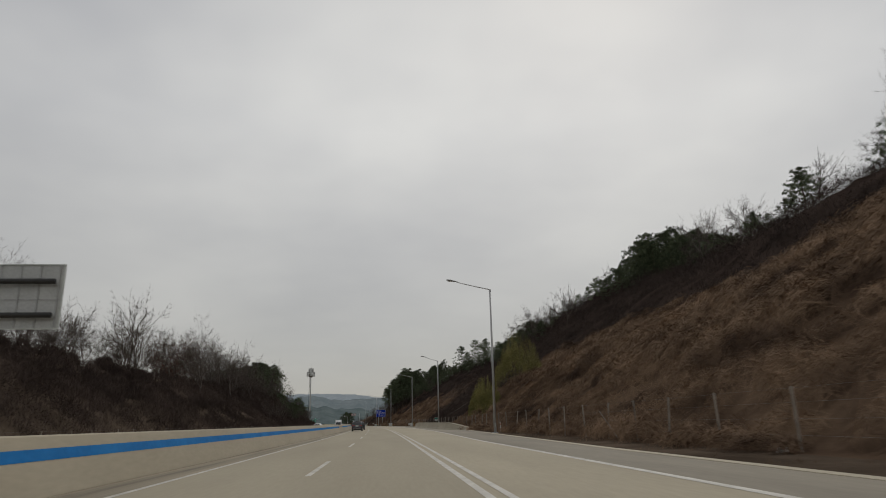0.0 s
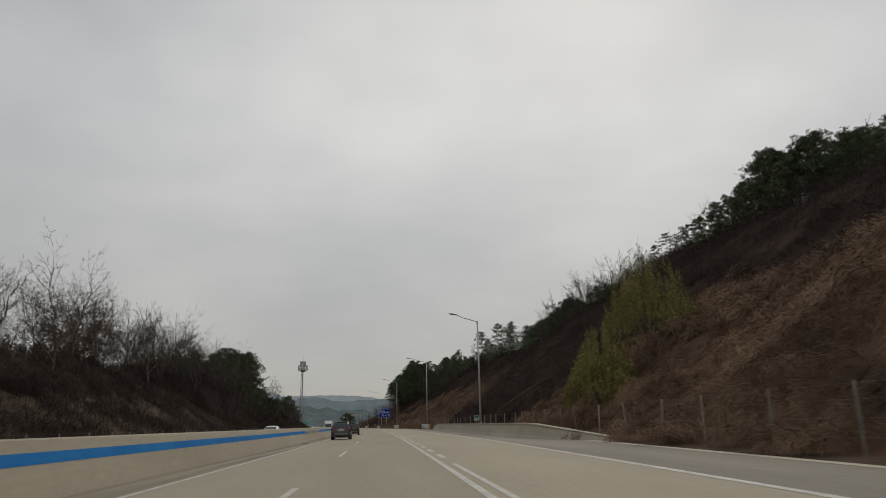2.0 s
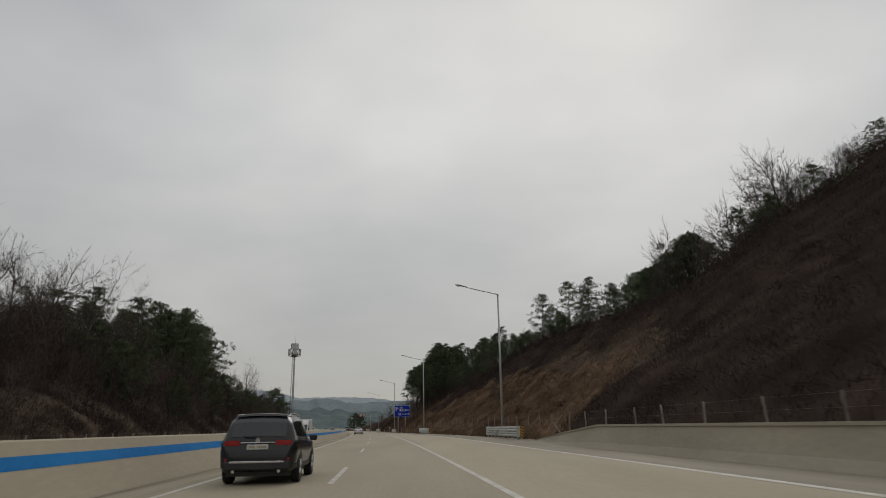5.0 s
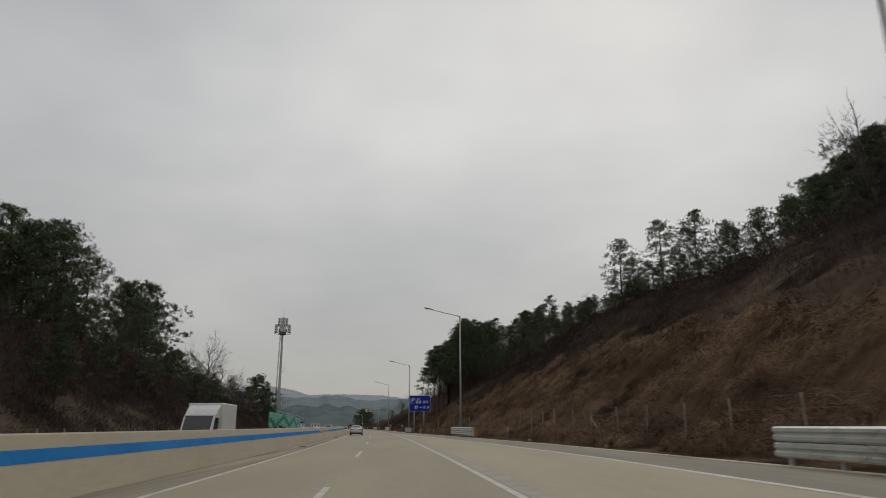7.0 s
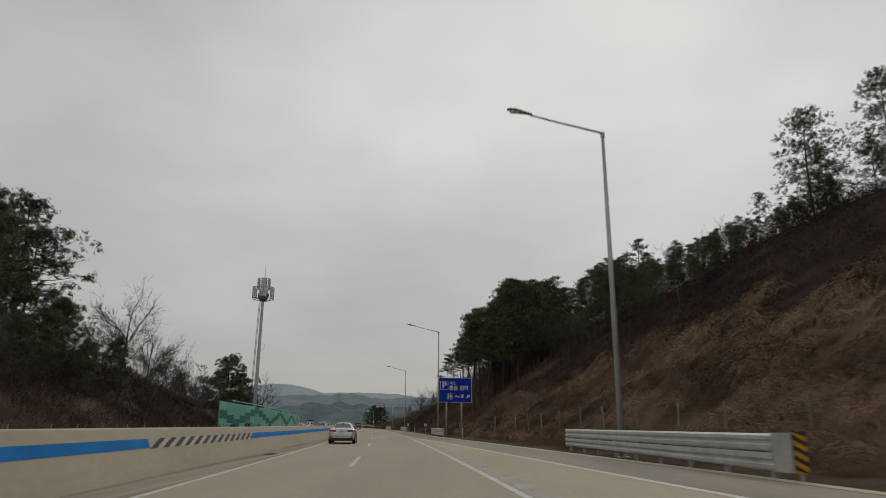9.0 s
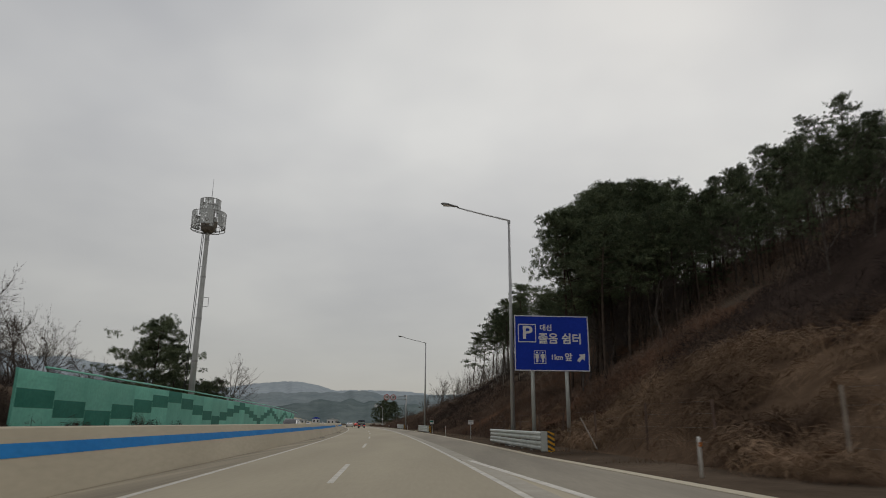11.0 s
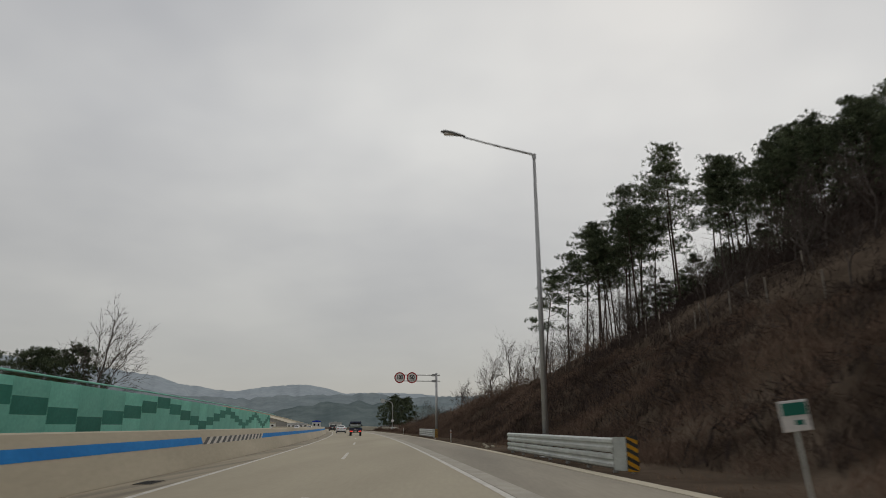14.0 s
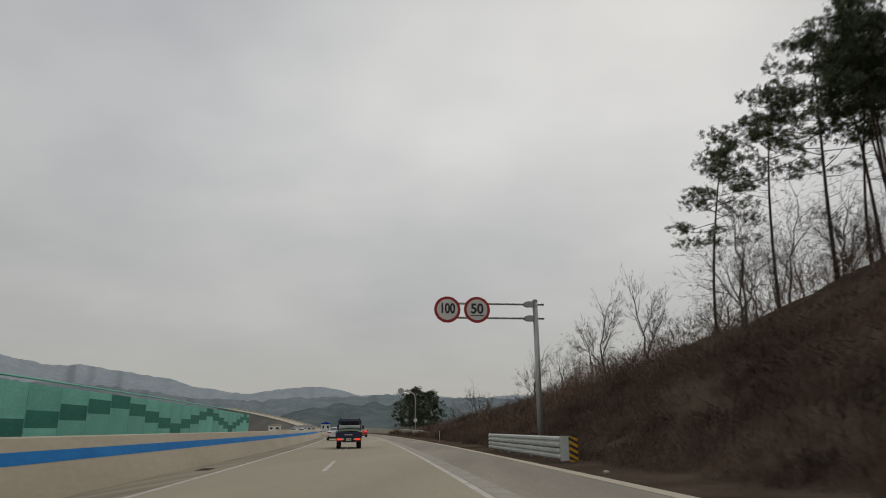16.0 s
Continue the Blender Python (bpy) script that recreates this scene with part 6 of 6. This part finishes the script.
SEDAN = [(-2.40, 0.66, 0.46, 0.62, 0.64, 0.58), (-2.36, 0.82, 0.34, 0.90, 0.93, 0.72), (-2.28, 0.88, 0.30, 0.98, 1.01, 0.74), (-1.80, 0.92, 0.26, 0.97, 1.04, 0.74), (-1.55, 0.925, 0.25, 0.96, 1.10, 0.70),
         (-0.85, 0.93, 0.24, 0.95, 1.41, 0.58), (-0.25, 0.93, 0.24, 0.94, 1.46, 0.57), (0.35, 0.93, 0.24, 0.93, 1.43, 0.57), (0.80, 0.925, 0.24, 0.92, 1.22, 0.62), (1.25, 0.92, 0.25, 0.93, 0.97, 0.72),
         (1.95, 0.89, 0.27, 0.83, 0.86, 0.70), (2.30, 0.78, 0.30, 0.66, 0.70, 0.60), (2.40, 0.60, 0.40, 0.52, 0.55, 0.48)]


def car(kind, stations, s, y, paint_, label, group="vehicles", turn=0.0, lit=False, suv=True):
    t = thing(kind, on_road(s, y, 0.0, turn), label, "car", group)
    sh = Shell(stations)
    body = part("body", sh.body(), paint_, t, smooth=False)
    for p in body.data.polygons:
        p.use_smooth = True
    # panes
    if suv:
        rear, wind, sides, tail = (2.15, 3.85), (7.25, 8.85), ((3.9, 5.15), (5.2, 6.35), (6.4, 7.6)), (1.55, 2.3)
    else:
        rear, wind, sides, tail = (3.95, 4.92), (7.3, 8.85), ((4.45, 5.2), (5.25, 6.35), (6.4, 7.7)), (1.05, 2.1)
    part("rear_window", sh.patch(rear[0], rear[1], -6.9, -9.0, nv=8), "glass", t, "dark tinted glass")
    part("rear_window", sh.patch(rear[0], rear[1], 6.9, 9.0, nv=8), "glass", t, "dark tinted glass")
    for sg in (1, -1):
        part("windscreen", sh.patch(wind[0], wind[1], sg * 6.6, sg * 9.0, nv=8), "glass", t, "dark glass")
        for k, (a, b) in enumerate(sides):
            part("side_window", sh.patch(a, b, sg * 5.12, sg * 5.88), "glass", t, "dark tinted glass")
        part("window_trim", sh.patch(sides[0][0], sides[-1][1], sg * 4.98, sg * 5.08, 0.012, 8, 1), "chrome", t, "chrome strip")
        z0, x0 = (0.94, 0.44) if suv else (0.83, 0.40)
        yb = stations[1][0]
        part("tail_light", Geo().prism([(sg * x0, yb - 0.02), (sg * 0.80, yb - 0.012), (sg * 0.925, yb + 0.30), (sg * 0.86, yb + 0.32), (sg * x0, yb + 0.06)], "z", z0, z0 + 0.115), "tail_lit" if lit else "tail_red", t, "red tail light")
        part("sill", sh.patch(2.6, 9.4, sg * 1.6, sg * 2.25, 0.012, 10, 2), "trim_black", t)
        part("door_handle", sh.patch(4.55, 4.75, sg * 4.55, sg * 4.72, 0.025, 1, 1), "chrome", t)
        part("door_handle", sh.patch(5.85, 6.0, sg * 4.55, sg * 4.72, 0.025, 1, 1), "chrome", t)
        mir = part("mirror", Geo().box(0.0, 0.22, -0.07, 0.07, -0.07, 0.09, 0.03), "trim_black" if suv else paint_, t, at=pose(sg * 0.92 - (0.22 if sg < 0 else 0), 0.78, 1.06 if suv else 1.0))
        part("headlight", sh.patch(10.4, 11.2, sg * 3.6, sg * 5.2, 0.012, 3, 3), "chrome", t)
        for yy in (-1.42, 1.38):
            r = 0.36 if suv else 0.33
            wheel(t, sg * 0.845, yy, r)
            arch(t, sg * 0.935, yy, r)
        part("rear_reflector", Geo().box(-0.16, 0.16, -0.02, 0.02, -0.045, 0.045, 0.01), "tail_red", t, "low red reflector", at=pose(sg * 0.62, stations[1][0] - 0.01, 0.60 if suv else 0.47, 0, 0, 0))
    y0 = stations[1][0]
    part("rear_bumper", Geo().box(-0.80, 0.80, y0 - 0.075, y0 + 0.1, 0.36 if suv else 0.26, 0.56 if suv else 0.42, 0.03), "trim_black", t, "black lower bumper")
    part("bumper_strip", Geo().box(-0.66, 0.66, y0 - 0.09, y0 - 0.05, 0.52 if suv else 0.42, 0.57 if suv else 0.45, 0.012), "chrome", t, "bright metal strip")
    plate(t, y0 - 0.02, 0.90 if suv else 0.83)
    if suv:
        part("garnish", Geo().box(-0.42, 0.42, y0 - 0.02, y0 + 0.08, 0.985, 1.015, 0.008), "chrome", t, "chrome strip")
        part("rear_spoiler", sh.patch(3.75, 4.25, -7.0, -9.0, 0.05, 2, 6), paint_, t)
        part("rear_spoiler", sh.patch(3.75, 4.25, 7.0, 9.0, 0.05, 2, 6), paint_, t)
        part("wiper", Geo().tube([(0, -2.26, 1.12), (-0.35, -2.235, 1.15)], 0.015, 5), "trim_black", t)
        for sg in (1, -1):
            part("roof_rail", Geo().tube([(sg * 0.66, -1.75, 1.62), (sg * 0.66, -1.5, 1.69), (sg * 0.67, -0.4, 1.715), (sg * 0.66, 0.2, 1.68), (sg * 0.66, 0.42, 1.60)], 0.02, 6), "chrome", t, "bright roof rail")
            part("exhaust", Geo().tube([(sg * 0.55, -2.42, 0.33), (sg * 0.55, -2.1, 0.33)], 0.04, 8), "chrome", t)
    part("badge", disc(Geo(), 0, y0 - 0.012, 1.06 if suv else 0.955, 0.055, 0.02, 14), "chrome", t)
    part("antenna", Geo().tube([(0, -1.45 if suv else -0.9, 1.68 if suv else 1.4), (0, -1.62 if suv else -1.05, 1.76 if suv else 1.49)], [0.03, 0.012], 6), paint_, t)
    part("underbody", Geo().box(-0.78, 0.78, -2.1, 2.1, 0.20, 0.34), "trim_black", t)
    return t


car("suv", SUV, -3.5, 118.6, "car_grey", "dark grey metallic SUV with chrome trim in the passing lane")
car("suv", SUV, -3.3, 147.0, "car_black", "black SUV driving in the passing lane")
car("sedan", SEDAN, -3.5, 281.6, "car_silver", "silver-white sedan with red tail lights in the passing lane", suv=False)
car("sedan", SEDAN, 0.5, 512.0, "car_red", "small red car far ahead on the road", suv=False, lit=True)
car("sedan", SEDAN, -10.6, 119.5, "car_white", "white sedan on the opposite carriageway, roof above the barrier", turn=180, suv=False)
car("suv", SUV, -10.5, 358.0, "car_grey", "grey van-like car on the opposite carriageway", turn=180)
car("sedan", SEDAN, -3.3, 486.0, "car_white", "white car far ahead in the passing lane", suv=False)


car("sedan", SEDAN, -10.4, 545.0, "car_white", "white car far off on the opposite carriageway", turn=180, suv=False)
car("suv", SUV, -13.8, 610.0, "car_silver", "silver SUV far off on the opposite carriageway", turn=180)
car("suv", SUV, -3.4, 560.0, "car_black", "black SUV far ahead in the passing lane")


def box_truck(s, y):
    """Light truck with a closed white box, cab towards -y in its own frame once turned."""
    t = thing("box_truck", on_road(s, y, 0.0, 180), "white box truck on the opposite carriageway behind the barrier", "truck", "vehicles")
    part("box", Geo().box(-0.98, 0.98, -2.9, 0.75, 0.85, 2.62, 0.04), "car_white", t, "plain white cargo box")
    part("roof_fairing", Geo().prism([(0.75, 1.85), (1.75, 1.95), (1.35, 2.25), (0.75, 2.52)], "x", -0.85, 0.85), "car_white", t)
    cab = part("cab", Geo().prism([(0.80, 0.45), (2.48, 0.45), (2.55, 0.75), (2.50, 1.12), (1.92, 1.92), (0.80, 1.95)], "x", -0.84, 0.84), "car_white", t)
    part("windscreen", Geo().prism([(2.505, 1.16), (2.49, 1.14), (1.95, 1.89), (1.97, 1.90)], "x", -0.74, 0.74), "glass", cab, "dark glass")
    for sg in (1, -1):
        part("side_window", Geo().prism([(1.0, 1.15), (2.2, 1.15), (1.85, 1.8), (1.0, 1.8)], "x", sg * 0.842, sg * 0.85), "glass", cab, "dark glass")
        part("mirror", Geo().box(-0.05, 0.05, -0.05, 0.05, -0.14, 0.14, 0.02), "trim_black", cab, at=pose(sg * 0.98, 2.2, 1.35))
        for yy in (-1.7, 1.75):
            wheel(t, sg * 0.74, yy, 0.33)
    part("chassis", Geo().box(-0.5, 0.5, -2.8, 2.3, 0.42, 0.85), "trim_black", t)
    part("bumper", Geo().box(-0.84, 0.84, 2.46, 2.58, 0.34, 0.56, 0.03), "trim_black", t)


box_truck(-10.5, 219.5)


def pickup(s, y):
    t = thing("pickup_truck", on_road(s, y, 0.0), "dark blue cab-over pickup truck with a green tarp on its bed", "truck", "vehicles")
    cab = part("cab", Geo().prism([(0.05, 0.50), (2.35, 0.42), (2.50, 0.62), (2.46, 1.10), (1.95, 1.88), (1.70, 1.94), (0.12, 1.93), (0.05, 1.86)], "x", -0.82, 0.82), "car_blue", t)
    part("roof", Geo().box(-0.74, 0.74, 0.14, 1.75, 1.93, 1.965, 0.015), "car_blue", cab)
    part("rear_window", Geo().box(-0.64, 0.64, 0.036, 0.05, 1.24, 1.80), "glass", cab, "dark glass")
    part("windscreen", Geo().prism([(2.465, 1.14), (2.45, 1.12), (1.97, 1.86), (1.985, 1.87)], "x", -0.72, 0.72), "glass", cab)
    for sg in (1, -1):
        part("side_window", Geo().prism([(1.15, 1.20), (2.25, 1.20), (1.92, 1.78), (1.15, 1.80)], "x", sg * 0.821, sg * 0.828), "glass", cab, "dark glass")
        part("side_window", Geo().prism([(0.32, 1.25), (1.02, 1.23), (1.02, 1.80), (0.32, 1.78)], "x", sg * 0.821, sg * 0.828), "glass", cab, "dark glass")
        part("stripe", Geo().box(sg * 0.822 - 0.004, sg * 0.822 + 0.004, 0.1, 2.4, 0.98, 1.02), "sign_back", cab, "pale side stripe")
        m = part("mirror", Geo().box(-0.04, 0.10, -0.05, 0.05, -0.14, 0.14, 0.03), "trim_black", cab, at=pose(sg * 0.93, 2.2, 1.42))
        part("roof_peg", Geo().box(-0.03, 0.03, -0.03, 0.03, 0, 0.12), "trim_black", cab, at=pose(sg * 0.66, 0.16, 1.95))
        part("side_board", Geo().box(-0.025, 0.025, -2.60, 0.0, 0.72, 1.08, 0.01), "car_blue", t, at=pose(sg * 0.86, 0, 0))
        part("board_rail", Geo().box(-0.035, 0.035, -2.6, 0.0, 1.06, 1.09, 0.01), "sign_back", t, at=pose(sg * 0.86, 0, 0))
        lamp = part("tail_light", Geo().box(-0.16, 0.16, -2.68, -2.62, 0.56, 0.68, 0.012), "tail_lit", t, "lit red tail light", at=pose(sg * 0.60, 0, 0))
        part("reversing_lamp", Geo().box(-0.06, 0.06, -2.69, -2.63, 0.57, 0.67, 0.012), "sign_face", lamp, at=pose(-sg * 0.23, 0, 0))
        part("indicator", Geo().box(-0.045, 0.045, -2.69, -2.63, 0.57, 0.67, 0.012), "amber", lamp, at=pose(sg * 0.20, 0, 0))
        wheel(t, sg * 0.72, 1.60, 0.33, 0.2)
        wheel(t, sg * 0.68, -1.45, 0.31, 0.30)
        part("mud_flap", Geo().box(-0.15, 0.15, -1.86, -1.84, 0.16, 0.52), "rubber", t, at=pose(sg * 0.66, 0, 0))
        part("tie_bracket", Geo().box(-0.02, 0.03, -0.12, -0.04, 0.78, 1.62, 0.008), "steel", t, at=pose(sg * 0.72, 0, 0))
    part("bed_floor", Geo().box(-0.86, 0.86, -2.62, 0.0, 0.66, 0.73), "trim_black", t)
    gate = part("tailgate", Geo().box(-0.86, 0.86, -2.65, -2.60, 0.70, 1.08, 0.012), "car_blue", t)
    part("maker_mark", Geo().box(-0.27, 0.25, -2.658, -2.65, 0.885, 0.935), "sign_face", gate, "plain bar in place of lettering")
    g = Geo()
    n = 12
    for i in range(n + 1):
        for j in range(n + 1):
            x, yy = -0.84 + 1.68 * i / n, -2.60 + 2.4 * j / n
            g.v.append((x, yy, 1.10 + 0.10 * math.sin(math.pi * i / n) + 0.09 * float(value_noise(x * 4, yy * 4, 8)) - (0.05 if j == 0 else 0)))
    g.f = [(i * (n + 1) + j, i * (n + 1) + j + 1, (i + 1) * (n + 1) + j + 1, (i + 1) * (n + 1) + j) for i in range(n) for j in range(n)]
    part("tarp", g, "tarp", t, "wrinkled dark green tarp", smooth=True)
    part("load_bar", Geo().box(-0.74, 0.70, -0.16, -0.06, 1.44, 1.53, 0.01), "white", t, "white bar across the bed")
    part("load_bar", Geo().box(-0.78, 0.72, -0.24, -0.14, 1.33, 1.42, 0.01), "sign_back", t, "pale bar across the bed")
    part("load_board", Geo().box(-0.68, 0.66, -0.12, -0.06, 1.05, 1.33), "wall_grey", t, "grey board against the cab")
    part("chassis", Geo().box(-0.42, 0.42, -2.5, 2.2, 0.42, 0.66), "trim_black", t)
    plate(t, -2.665, 0.60, 0.36, 0.17)
    part("bumper_bar", Geo().box(-0.8, 0.8, -2.60, -2.54, 0.44, 0.54, 0.01), "trim_black", t)


pickup(-1.35, 453.0)
